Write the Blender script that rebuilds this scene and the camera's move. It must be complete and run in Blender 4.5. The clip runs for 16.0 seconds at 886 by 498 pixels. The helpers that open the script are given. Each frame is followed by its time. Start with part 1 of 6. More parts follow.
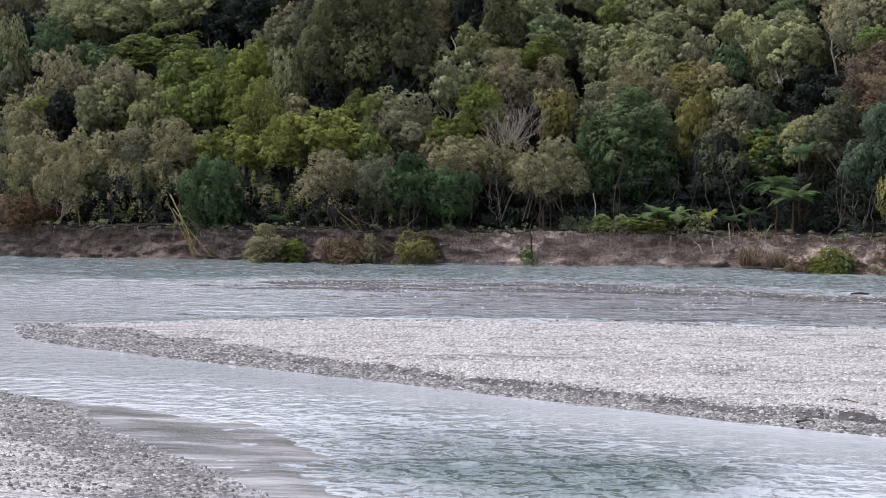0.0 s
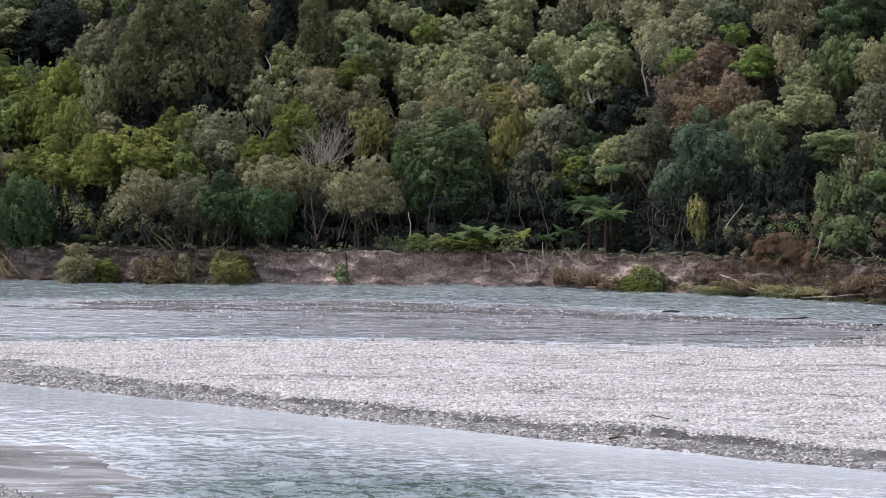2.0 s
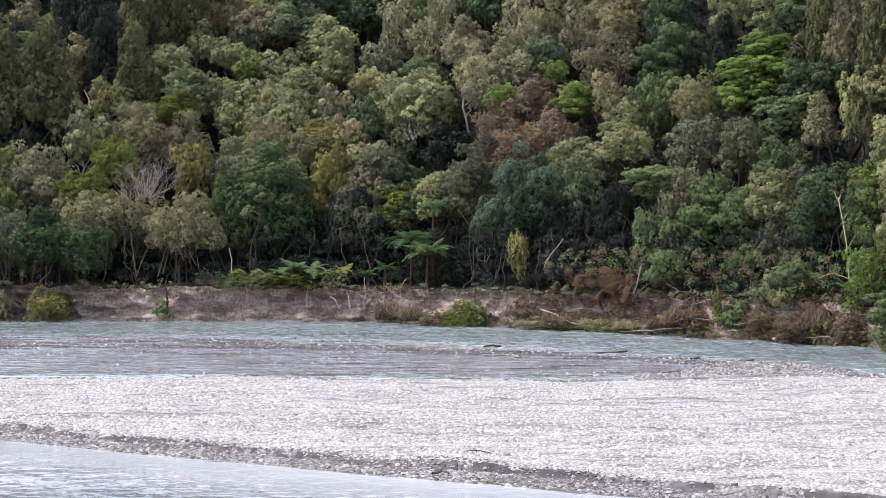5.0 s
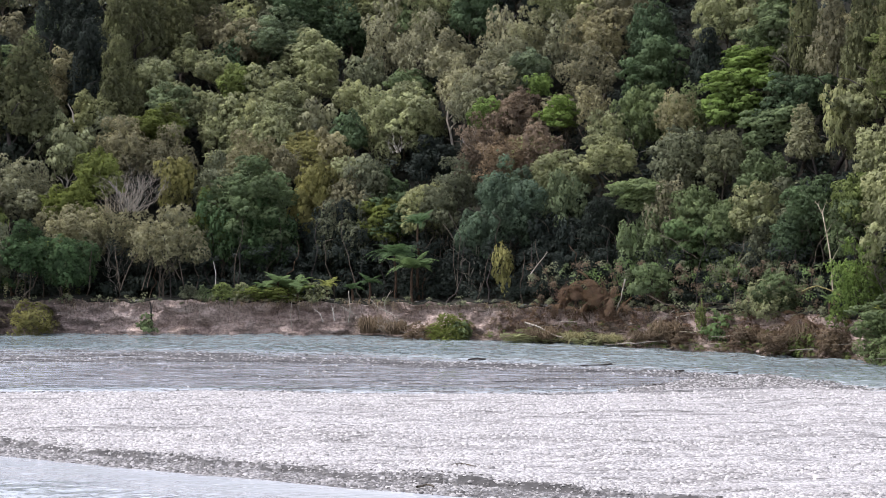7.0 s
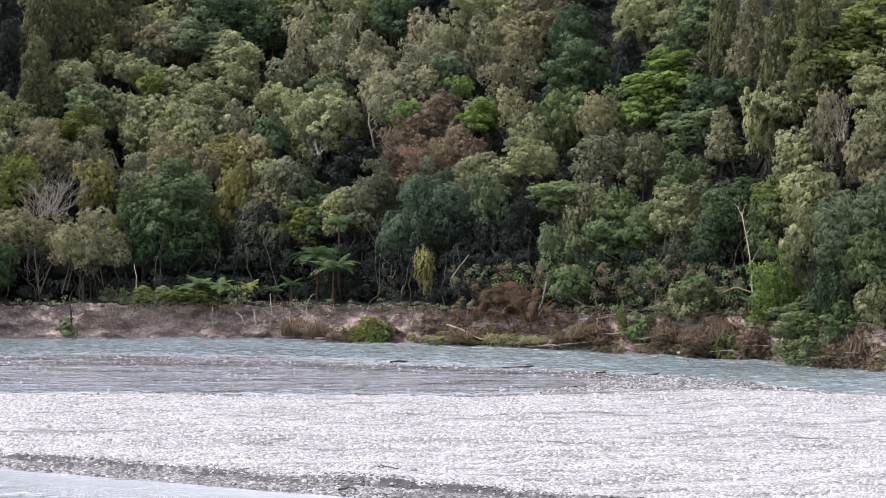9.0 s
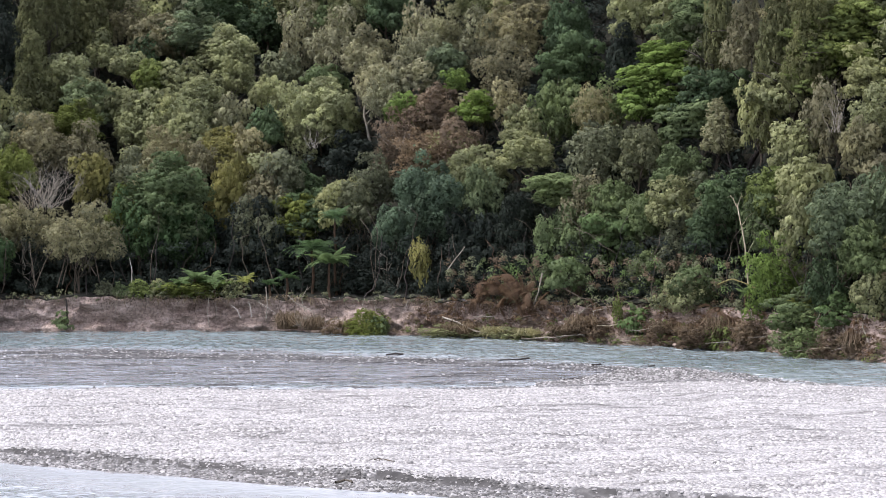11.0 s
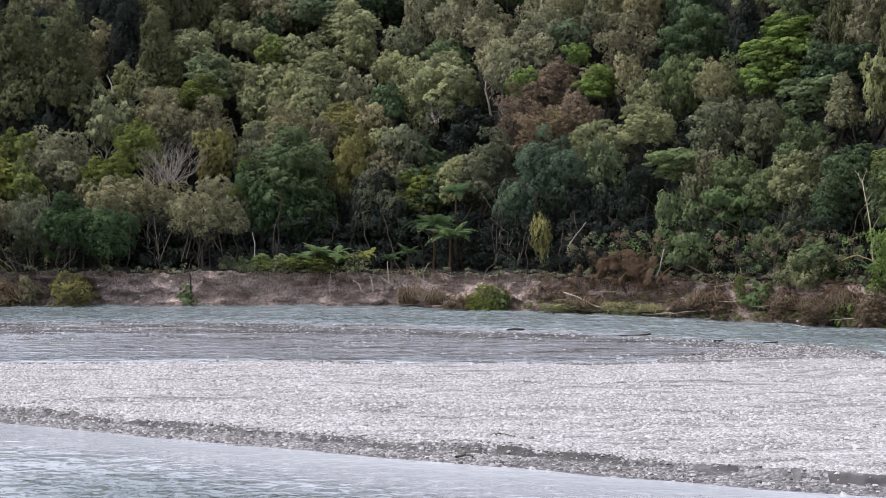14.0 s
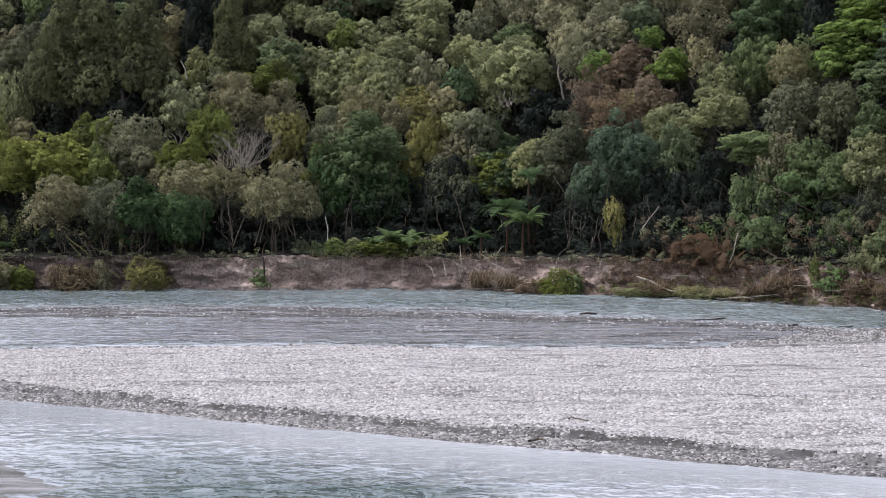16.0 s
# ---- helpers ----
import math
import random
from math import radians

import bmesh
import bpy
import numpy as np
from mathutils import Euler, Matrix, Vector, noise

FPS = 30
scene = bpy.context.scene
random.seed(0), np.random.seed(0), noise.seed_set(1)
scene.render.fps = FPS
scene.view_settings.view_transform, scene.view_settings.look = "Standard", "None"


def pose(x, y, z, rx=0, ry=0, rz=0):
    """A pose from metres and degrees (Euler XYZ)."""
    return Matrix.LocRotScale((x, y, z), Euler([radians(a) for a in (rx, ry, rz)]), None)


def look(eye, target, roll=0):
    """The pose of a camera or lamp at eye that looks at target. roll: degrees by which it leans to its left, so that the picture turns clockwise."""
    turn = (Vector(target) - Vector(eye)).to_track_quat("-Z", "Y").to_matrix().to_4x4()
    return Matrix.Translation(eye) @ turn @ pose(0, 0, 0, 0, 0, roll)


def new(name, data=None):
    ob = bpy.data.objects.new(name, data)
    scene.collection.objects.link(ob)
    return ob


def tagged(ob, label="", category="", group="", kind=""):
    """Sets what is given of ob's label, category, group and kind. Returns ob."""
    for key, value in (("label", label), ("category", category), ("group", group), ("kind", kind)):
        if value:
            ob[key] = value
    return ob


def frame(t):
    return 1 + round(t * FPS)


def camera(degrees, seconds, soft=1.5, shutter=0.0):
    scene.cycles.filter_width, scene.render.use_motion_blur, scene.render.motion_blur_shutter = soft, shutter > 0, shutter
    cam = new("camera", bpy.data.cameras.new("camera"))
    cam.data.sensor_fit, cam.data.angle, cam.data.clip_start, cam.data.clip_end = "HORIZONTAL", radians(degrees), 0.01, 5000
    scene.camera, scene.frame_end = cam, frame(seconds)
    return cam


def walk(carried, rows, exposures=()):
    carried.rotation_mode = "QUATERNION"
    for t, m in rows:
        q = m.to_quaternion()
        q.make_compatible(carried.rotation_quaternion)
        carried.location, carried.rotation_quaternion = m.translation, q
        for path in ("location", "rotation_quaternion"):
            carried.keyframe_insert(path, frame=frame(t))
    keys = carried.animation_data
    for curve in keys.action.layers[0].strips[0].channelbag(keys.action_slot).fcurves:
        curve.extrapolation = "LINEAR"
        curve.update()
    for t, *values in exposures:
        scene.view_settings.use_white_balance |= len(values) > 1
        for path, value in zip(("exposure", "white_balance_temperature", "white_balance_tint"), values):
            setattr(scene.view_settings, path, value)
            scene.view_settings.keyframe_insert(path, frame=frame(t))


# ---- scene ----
# ---------------------------------------------------------------- camera
EYE = 8.0
cam = camera(24.0, 16.0, soft=0.85)
ROWS = [
    (0.0, 87.444, -0.066, 10.407),
    (0.5, 87.417, -0.134, 8.836),
    (1.0, 87.430, -0.131, 7.992),
    (1.5, 87.623, -0.164, 6.442),
    (2.0, 87.985, -0.127, 5.329),
    (2.5, 88.256, -0.165, 4.074),
    (3.0, 88.354, -0.169, 3.665),
    (3.5, 88.466, -0.153, 3.431),
    (4.0, 88.625, -0.146, 2.039),
    (4.2, 88.712, -0.142, 1.155),
    (4.5, 88.800, -0.130, 0.660),
    (6.3, 89.315, -0.045, 0.224),
    (6.5, 89.310, -0.038, 0.175),
    (7.0, 89.330, -0.014, 0.001),
    (7.5, 89.354, 0.053, -0.680),
    (8.0, 89.386, 0.071, -1.464),
    (8.5, 89.381, 0.047, -1.795),
    (9.0, 89.394, 0.056, -2.150),
    (9.2, 89.392, 0.060, -2.246),
    (11.3, 89.140, 0.255, -2.250),
    (11.5, 89.104, 0.268, -2.236),
    (12.0, 88.999, 0.189, -2.144),
    (12.5, 88.904, 0.193, -1.981),
    (13.0, 88.759, 0.144, -1.255),
    (13.5, 88.628, 0.142, -0.006),
    (14.0, 88.518, 0.156, 1.058),
    (14.5, 88.425, 0.197, 2.150),
    (15.0, 88.317, 0.207, 2.579),
    (15.5, 88.213, 0.236, 2.800),
    (16.0, 88.090, 0.269, 3.053),
]
EXPOSURE = 0.6
BRIGHT = [(0.0, -0.03), (1.5, -0.03), (2.0, 0.03), (2.5, 0.22), (3.0, 0.29), (4.0, 0.31), (4.2, 0.31), (6.5, 0.29), (9.0, 0.32), (11.5, 0.34), (12.5, 0.36), (13.0, 0.32), (13.5, 0.12), (14.0, 0.02), (15.0, -0.1), (16.0, -0.08)]
walk(cam, [(t, pose(0, 0, EYE, rx, ry, rz)) for t, rx, ry, rz in ROWS], [(t, EXPOSURE + e, 6300, 15.7) for t, e in BRIGHT])

# ---------------------------------------------------------------- light
world = bpy.data.worlds.new("world")
scene.world = world
world.use_nodes = True
wn = world.node_tree
sky = wn.nodes.new("ShaderNodeTexSky")
sky.sky_type = "NISHITA"
sky.sun_disc = False
SUN_EL, SUN_AZ = radians(58), radians(-96)     # high, from the left, through thin cloud
sky.sun_elevation, sky.sun_rotation = SUN_EL, SUN_AZ
sky.dust_density, sky.air_density = 3.0, 1.2
cloud = wn.nodes.new("ShaderNodeMix")          # a thin white overcast over the blue
cloud.data_type = "RGBA"
cloud.inputs[0].default_value = 0.78
cloud.inputs[7].default_value = (6.8, 6.95, 7.8, 1)
wn.links.new(sky.outputs[0], cloud.inputs[6])
wn.links.new(cloud.outputs[2], wn.nodes["Background"].inputs[0])
wn.nodes["Background"].inputs[1].default_value = 0.125
sun_data = bpy.data.lights.new("sun", "SUN")
sun_data.energy, sun_data.angle, sun_data.color = 2.6, radians(16), (1.0, 0.965, 0.92)
sun = new("sun", sun_data)
to_sun = Vector((math.sin(SUN_AZ) * math.cos(SUN_EL), math.cos(SUN_AZ) * math.cos(SUN_EL), math.sin(SUN_EL)))
sun.matrix_world = look((0, 0, 60), Vector((0, 0, 60)) - to_sun)


# ---------------------------------------------------------------- materials
class Nodes:
    """A short way to write node materials."""

    def __init__(self, name, rough=0.8):
        self.mat = bpy.data.materials.new(name)
        self.mat.use_nodes = True
        self.t = self.mat.node_tree
        self.b = self.t.nodes["Principled BSDF"]
        self.b.inputs["Roughness"].default_value = rough
        self.b.inputs["Specular IOR Level"].default_value = 0.2

    def node(self, kind, **ins):
        n = self.t.nodes.new(kind)
        for k, v in ins.items():
            self.put(n.inputs[k.replace("_", " ")], v)
        return n

    def put(self, socket, v):
        if isinstance(v, bpy.types.NodeSocket):
            self.t.links.new(v, socket)
        else:
            socket.default_value = v

    def noise(self, scale, detail=4, stretch=(1, 1, 1), rough=0.55, space="Object"):
        c = self.t.nodes.new("ShaderNodeTexCoord")
        m = self.node("ShaderNodeMapping", Vector=c.outputs[space], Scale=stretch)
        return self.node("ShaderNodeTexNoise", Vector=m.outputs[0], Scale=scale, Detail=detail, Roughness=rough).outputs["Fac"]

    def ramp(self, fac, *stops):
        n = self.node("ShaderNodeValToRGB", Fac=fac)
        e = n.color_ramp.elements
        while len(e) < len(stops):
            e.new(0.5)
        for el, (p, c) in zip(e, stops):
            el.position, el.color = p, (*c, 1) if len(c) == 3 else c
        return n.outputs[0]

    def mix(self, fac, a, b, how="MIX"):
        n = self.t.nodes.new("ShaderNodeMix")
        n.data_type, n.blend_type = "RGBA", how
        for i, v in ((0, fac), (6, a), (7, b)):
            self.put(n.inputs[i], (*v, 1) if isinstance(v, tuple) and len(v) == 3 else v)
        return n.outputs[2]

    def math(self, op, a, b=0.0, c=0.0):
        n = self.t.nodes.new("ShaderNodeMath")
        n.operation = op
        for i, v in enumerate((a, b, c)):
            self.put(n.inputs[i], v)
        return n.outputs[0]

    def bump(self, height, dist, strength=1.0, onto=None):
        n = self.node("ShaderNodeBump", Height=height, Distance=dist, Strength=strength)
        if onto is not None:
            self.put(n.inputs["Normal"], onto)
        self.t.links.new(n.outputs[0], self.b.inputs["Normal"])
        return n.outputs[0]

    def colour(self, c):
        self.put(self.b.inputs["Base Color"], c)
        return self.mat


def scaled(c, k):
    return tuple(v * k for v in c)


def leaf_material(name, c, vary=0.07):
    """Leaves of one kind: each leaf a little lighter, darker or yellower than the next, each tree too."""
    n = Nodes(name, 0.72)
    n.b.inputs["Specular IOR Level"].default_value = 0.15
    isle = n.t.nodes.new("ShaderNodeNewGeometry").outputs["Random Per Island"]
    own = n.t.nodes.new("ShaderNodeObjectInfo").outputs["Random"]
    a = n.ramp(isle, (0.0, scaled(c, 1 - vary)), (0.55, c), (0.9, scaled(c, 1 + vary)), (1.0, (c[0] * 1.14, c[1] * 1.13, c[2] * 1.1)))
    tone = n.ramp(own, (0.0, (0.84, 0.84, 0.84)), (0.5, (1.0, 1.0, 1.0)), (1.0, (1.13, 1.10, 1.0)))
    patch = n.ramp(n.noise(1.1, 4), (0.3, (0.76, 0.76, 0.78)), (0.7, (1.22, 1.19, 1.08)))
    clump = n.t.nodes.new("ShaderNodeAttribute")
    clump.attribute_name = "tone"
    col = n.mix(1.0, n.mix(1.0, a, tone, "MULTIPLY"), patch, "MULTIPLY")
    col = n.mix(1.0, col, n.math("ADD", clump.outputs["Fac"], 1.0), "MULTIPLY")
    n.colour(col)
    tr = n.node("ShaderNodeBsdfTranslucent", Color=col)
    m = n.node("ShaderNodeMixShader", Fac=0.44)
    n.t.links.new(n.b.outputs[0], m.inputs[1])
    n.t.links.new(tr.outputs[0], m.inputs[2])
    n.t.links.new(m.outputs[0], n.t.nodes["Material Output"].inputs["Surface"])
    return n.mat


LEAF = {
    "olive": (0.252, 0.274, 0.149),
    "olivelight": (0.275, 0.303, 0.174),
    "greyolive": (0.258, 0.267, 0.173),
    "brownolive": (0.236, 0.228, 0.145),
    "green": (0.148, 0.197, 0.097),
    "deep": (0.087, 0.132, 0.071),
    "blue": (0.120, 0.166, 0.082),
    "lime": (0.226, 0.253, 0.073),
    "gold": (0.215, 0.210, 0.080),
    "vivid": (0.156, 0.229, 0.066),
    "moss": (0.167, 0.211, 0.073),
    # near-black: the shade under the canopy is put into this leaf colour
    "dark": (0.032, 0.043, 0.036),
    "russet": (0.209, 0.164, 0.119),
    "pale": (0.280, 0.280, 0.182),
    "rust": (0.125, 0.084, 0.055),
    "straw": (0.255, 0.212, 0.137),
    "darkolive": (0.148, 0.165, 0.106),
    "fern": (0.129, 0.195, 0.082),
    "ferndark": (0.071, 0.122, 0.054),
    "leaf": (0.143, 0.175, 0.048),
    "warm": (0.252, 0.246, 0.146),
    "sage": (0.155, 0.200, 0.118),
    "teal": (0.099, 0.146, 0.100),
    "dry": (0.165, 0.128, 0.090),
    "conifer": (0.134, 0.146, 0.074),
}
LEAVES = {k: leaf_material("leaves_" + k, c) for k, c in LEAF.items()}


def bark_material(name, c, light):
    n = Nodes(name, 0.85)
    f = n.noise(3.0, 6, (4, 4, 0.7))
    n.bump(f, 0.04)
    return n.colour(n.ramp(f, (0.3, scaled(c, 0.45)), (0.55, c), (0.75, light)))


BARK = bark_material("bark_brown", (0.085, 0.070, 0.052), (0.17, 0.15, 0.12))
BARK_PALE = bark_material("bark_pale", (0.30, 0.27, 0.22), (0.52, 0.49, 0.43))
# for wet driftwood, and for stems darkened by colour for shade
BARK_DARK = bark_material("wood_wet_shaded", (0.045, 0.038, 0.034), (0.10, 0.09, 0.08))
BARK_YELLOW = bark_material("bark_mossy", (0.17, 0.15, 0.06), (0.28, 0.25, 0.11))
BONE = bark_material("wood_bleached", (0.46, 0.42, 0.37), (0.62, 0.59, 0.54))
TAN = bark_material("wood_dry", (0.36, 0.315, 0.22), (0.54, 0.485, 0.37))
DRIFT = bark_material("wood_grey", (0.26, 0.235, 0.195), (0.42, 0.39, 0.34))
WOOD_RUST = bark_material("wood_rust", (0.115, 0.066, 0.045), (0.20, 0.125, 0.085))
FIBRE = bark_material("fern_fibre", (0.070, 0.045, 0.028), (0.13, 0.09, 0.055))


def gravel_material(name, dark, mid, light, size=1.0):
    n = Nodes(name, 0.9)
    c = n.t.nodes.new("ShaderNodeTexCoord")
    v = n.node("ShaderNodeTexVoronoi", Vector=c.outputs["Object"], Scale=9.0 / size)
    w = n.node("ShaderNodeTexVoronoi", Vector=c.outputs["Object"], Scale=3.6 / size)
    tone = n.ramp(n.node("ShaderNodeSeparateColor", Color=v.outputs["Color"]).outputs[0], (0.0, dark), (0.5, mid), (1.0, light))
    # rows of sorted pebbles, with shade of the stones' near sides put in
    streaks = n.ramp(n.noise(1.3, 4, (0.42, 1.3, 1), 0.7), (0.37, (0.55, 0.545, 0.54)), (0.46, (0.95, 0.95, 0.95)), (0.62, (1.17, 1.17, 1.17)))
    broad = n.mix(1.0, n.ramp(n.noise(0.85, 4, (0.22, 0.8, 1), 0.6), (0.38, (0.68, 0.675, 0.67)), (0.5, (1.02, 1.02, 1.02)), (0.64, (1.10, 1.10, 1.10))), streaks, "MULTIPLY")
    # darker cell edges put the shade between pebbles into the colour
    gap_shade = n.ramp(v.outputs["Distance"], (0.25, (1, 1, 1)), (0.75, (0.55, 0.55, 0.56)))
    h = n.math("MULTIPLY", n.math("SUBTRACT", 1.0, v.outputs["Distance"]), 0.35)
    h2 = n.math("SUBTRACT", 1.0, w.outputs["Distance"])
    n.bump(n.math("ADD", h, h2), 0.13 * size, 0.9)
    return n.colour(n.mix(1.0, n.mix(1.0, tone, broad, "MULTIPLY"), gap_shade, "MULTIPLY"))


GRAVEL = gravel_material("gravel_dry", (0.29, 0.282, 0.274), (0.41, 0.399, 0.388), (0.485, 0.473, 0.462), 0.8)
GRAVEL_WET = gravel_material("gravel_wet", (0.11, 0.107, 0.104), (0.20, 0.195, 0.19), (0.34, 0.33, 0.323))
BED = gravel_material("river_bed", (0.05, 0.05, 0.05), (0.095, 0.094, 0.094), (0.22, 0.217, 0.215))
GRAVEL_WET.node_tree.nodes["Principled BSDF"].inputs["Roughness"].default_value = 0.55


def sand_material():
    n = Nodes("sand_wet", 0.35)
    f = n.noise(0.55, 5, (0.35, 1.5, 1))
    n.bump(n.noise(1.2, 4, (0.4, 2.0, 1)), 0.03)
    n.put(n.b.inputs["Roughness"], n.math("MULTIPLY_ADD", f, 0.42, 0.0))
    n.b.inputs["Specular IOR Level"].default_value = 0.45
    return n.colour(n.ramp(f, (0.35, (0.13, 0.129, 0.129)), (0.5, (0.20, 0.199, 0.199)), (0.62, (0.33, 0.328, 0.327))))


SAND = sand_material()


def silt_material():
    n = Nodes("silt_dark", 0.8)
    f = n.noise(1.6, 6, (0.7, 1, 1))
    n.bump(f, 0.08)
    return n.colour(n.ramp(f, (0.35, (0.045, 0.043, 0.042)), (0.55, (0.085, 0.082, 0.08)), (0.7, (0.19, 0.185, 0.18))))


SILT = silt_material()


def stone_material(name, dark, mid, light):
    n = Nodes(name, 0.85)
    isle = n.t.nodes.new("ShaderNodeNewGeometry").outputs["Random Per Island"]
    grain = n.ramp(n.noise(14.0, 4), (0.3, (0.82, 0.82, 0.82)), (0.7, (1.1, 1.1, 1.1)))
    return n.colour(n.mix(1.0, n.ramp(isle, (0.0, dark), (0.5, mid), (1.0, light)), grain, "MULTIPLY"))


STONE = stone_material("stone_dry", (0.23, 0.224, 0.218), (0.375, 0.364, 0.354), (0.47, 0.458, 0.446))
STONE_SHORE = stone_material("stone_shore", (0.07, 0.068, 0.066), (0.165, 0.16, 0.154), (0.42, 0.41, 0.40))
STONE_WET = stone_material("stone_damp", (0.085, 0.082, 0.08), (0.17, 0.165, 0.16), (0.42, 0.41, 0.40))


def soil_material(name, k):
    n = Nodes(name, 0.95)
    lumps = n.noise(1.5, 8, (0.6, 0.6, 1.7), 0.7)
    patch = n.noise(0.22, 5, (1, 1, 1.6))
    fine = n.noise(5.0, 6)
    n.bump(n.math("ADD", lumps, n.math("MULTIPLY", fine, 0.5)), 0.36)
    a = n.ramp(lumps, (0.30, (0.130, 0.104, 0.093)), (0.5, (0.245, 0.202, 0.180)), (0.70, (0.37, 0.32, 0.298)))
    b = n.ramp(patch, (0.34, (0.76, 0.72, 0.69)), (0.5, (1.0, 0.98, 0.96)), (0.66, (1.25, 1.24, 1.24)))
    grit = n.ramp(fine, (0.34, (0.62, 0.60, 0.58)), (0.5, (1.0, 1.0, 1.0)), (0.66, (1.25, 1.24, 1.22)))
    a = n.mix(1.0, a, grit, "MULTIPLY")
    return n.colour(n.mix(1.0, n.mix(1.0, a, b, "MULTIPLY"), (k, k * 0.97, k * 0.95), "MULTIPLY"))


SOIL = soil_material("bank_soil", 1.5)
# darker copies for the left bank: shade of overhanging trees put into colour
SOIL_SHADED = soil_material("bank_soil_shaded", 0.54)
SOIL_HALF_SHADED = soil_material("bank_soil_half_shaded", 0.78)
SOIL_LESS_SHADED = soil_material("bank_soil_less_shaded", 1.1)


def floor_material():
    n = Nodes("forest_floor_shaded", 0.95)
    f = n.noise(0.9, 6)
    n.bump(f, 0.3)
    # near-black: the shade under the trees is put into the floor colour
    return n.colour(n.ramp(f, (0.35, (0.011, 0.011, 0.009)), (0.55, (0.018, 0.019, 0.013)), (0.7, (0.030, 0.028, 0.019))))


FLOOR = floor_material()


def grass_material():
    n = Nodes("bank_grass", 0.9)
    f = n.noise(0.25, 6)
    n.bump(n.noise(3.0, 5), 0.1)
    return n.colour(n.ramp(f, (0.35, (0.07, 0.085, 0.03)), (0.6, (0.12, 0.13, 0.05))))


GRASS = grass_material()


def water_material():
    """Milky glacial water: greener where it runs deep and where dark reflections are painted in, paler over the
    shallows.
    """
    n = Nodes("river_water", 0.05)
    n.b.inputs["IOR"].default_value = 1.33
    n.b.inputs["Specular IOR Level"].default_value = 0.5
    lively, depth_dark, streak = (n.t.nodes.new("ShaderNodeAttribute") for i in range(3))
    lively.attribute_name, depth_dark.attribute_name, streak.attribute_name = "lively", "depth_dark", "streak"
    ripple = n.math("ADD", n.noise(1.45, 2, (0.85, 0.8, 1), 0.5), n.math("MULTIPLY", n.noise(3.4, 2, (0.9, 0.7, 1)), 0.26))
    ripple = n.math("ADD", ripple, n.math("MULTIPLY", n.noise(0.9, 3, (0.22, 1.3, 1), 0.6), streak.outputs["Fac"]))
    n.bump(n.math("MULTIPLY", ripple, lively.outputs["Fac"]), 0.42)
    cloudy = n.noise(0.05, 4, (0.4, 1.5, 1))
    shallow = n.ramp(cloudy, (0.35, (0.39, 0.418, 0.447)), (0.65, (0.485, 0.513, 0.54)))
    deep = n.ramp(cloudy, (0.35, (0.078, 0.108, 0.110)), (0.65, (0.125, 0.160, 0.160)))
    stony = n.t.nodes.new("ShaderNodeAttribute")      # where the grey bed shows through
    stony.attribute_name = "stony"
    shallow = n.mix(stony.outputs["Fac"], shallow, n.ramp(n.noise(0.8, 4, (0.3, 1.3, 1)), (0.38, (0.120, 0.124, 0.138)), (0.62, (0.270, 0.276, 0.296))))
    foam = n.t.nodes.new("ShaderNodeAttribute")
    foam.attribute_name = "foam"
    white = n.math("MULTIPLY", n.ramp(n.noise(1.3, 4, (0.45, 1.5, 1), 0.6), (0.56, (0, 0, 0)), (0.66, (1, 1, 1))), foam.outputs["Fac"])
    return n.colour(n.mix(white, n.mix(depth_dark.outputs["Fac"], shallow, deep), (0.62, 0.66, 0.67)))


WATER = water_material()


# ---------------------------------------------------------------- helpers for meshes
def mesh_from(name, verts, faces, mats, index=None, smooth=False, normals=None):
    """A mesh from an array of points and an array of faces that have one count of corners."""
    verts, faces = np.asarray(verts, np.float32), np.asarray(faces, np.int32)
    me = bpy.data.meshes.new(name)
    k = faces.shape[1]
    me.vertices.add(len(verts))
    me.vertices.foreach_set("co", verts.ravel())
    me.loops.add(faces.size)
    me.loops.foreach_set("vertex_index", faces.ravel())
    me.polygons.add(len(faces))
    me.polygons.foreach_set("loop_start", np.arange(0, faces.size, k, dtype=np.int32))
    if index is not None:
        me.polygons.foreach_set("material_index", np.asarray(index, np.int32))
    for m in mats:
        me.materials.append(m)
    me.update(calc_edges=True)
    if smooth:
        me.polygons.foreach_set("use_smooth", np.ones(len(faces), bool))
    if normals is not None:
        me.normals_split_custom_set_from_vertices(np.asarray(normals, np.float32))
    return me


def hash3(i, j, seed):
    h = (i.astype(np.int64) * 374761393 + j.astype(np.int64) * 668265263 + seed * 974711) & 0x7FFFFFFF
    h = ((h ^ (h >> 13)) * 1274126177) & 0x7FFFFFFF
    return ((h ^ (h >> 16)) & 0xFFFF) / 65535.0


def vnoise(x, y, seed=0):
    """Smooth noise from 0 to 1 on arrays of places."""
    x, y = np.broadcast_arrays(np.asarray(x, float), np.asarray(y, float))
    i, j = np.floor(x), np.floor(y)
    u, v = x - i, y - j
    u, v = u * u * (3 - 2 * u), v * v * (3 - 2 * v)
    a, b = hash3(i, j, seed), hash3(i + 1, j, seed)
    c, d = hash3(i, j + 1, seed), hash3(i + 1, j + 1, seed)
    return (a * (1 - u) + b * u) * (1 - v) + (c * (1 - u) + d * u) * v


def fbm(x, y, seed=0, octaves=4):
    s, a, t = 0.0, 1.0, 0.0
    for k in range(octaves):
        s = s + a * vnoise(np.asarray(x) * 2 ** k, np.asarray(y) * 2 ** k, seed + 17 * k)
        t += a
        a *= 0.5
    return s / t


def step(a, b, v):
    t = np.clip((np.asarray(v, float) - a) / (b - a), 0, 1)
    return t * t * (3 - 2 * t)


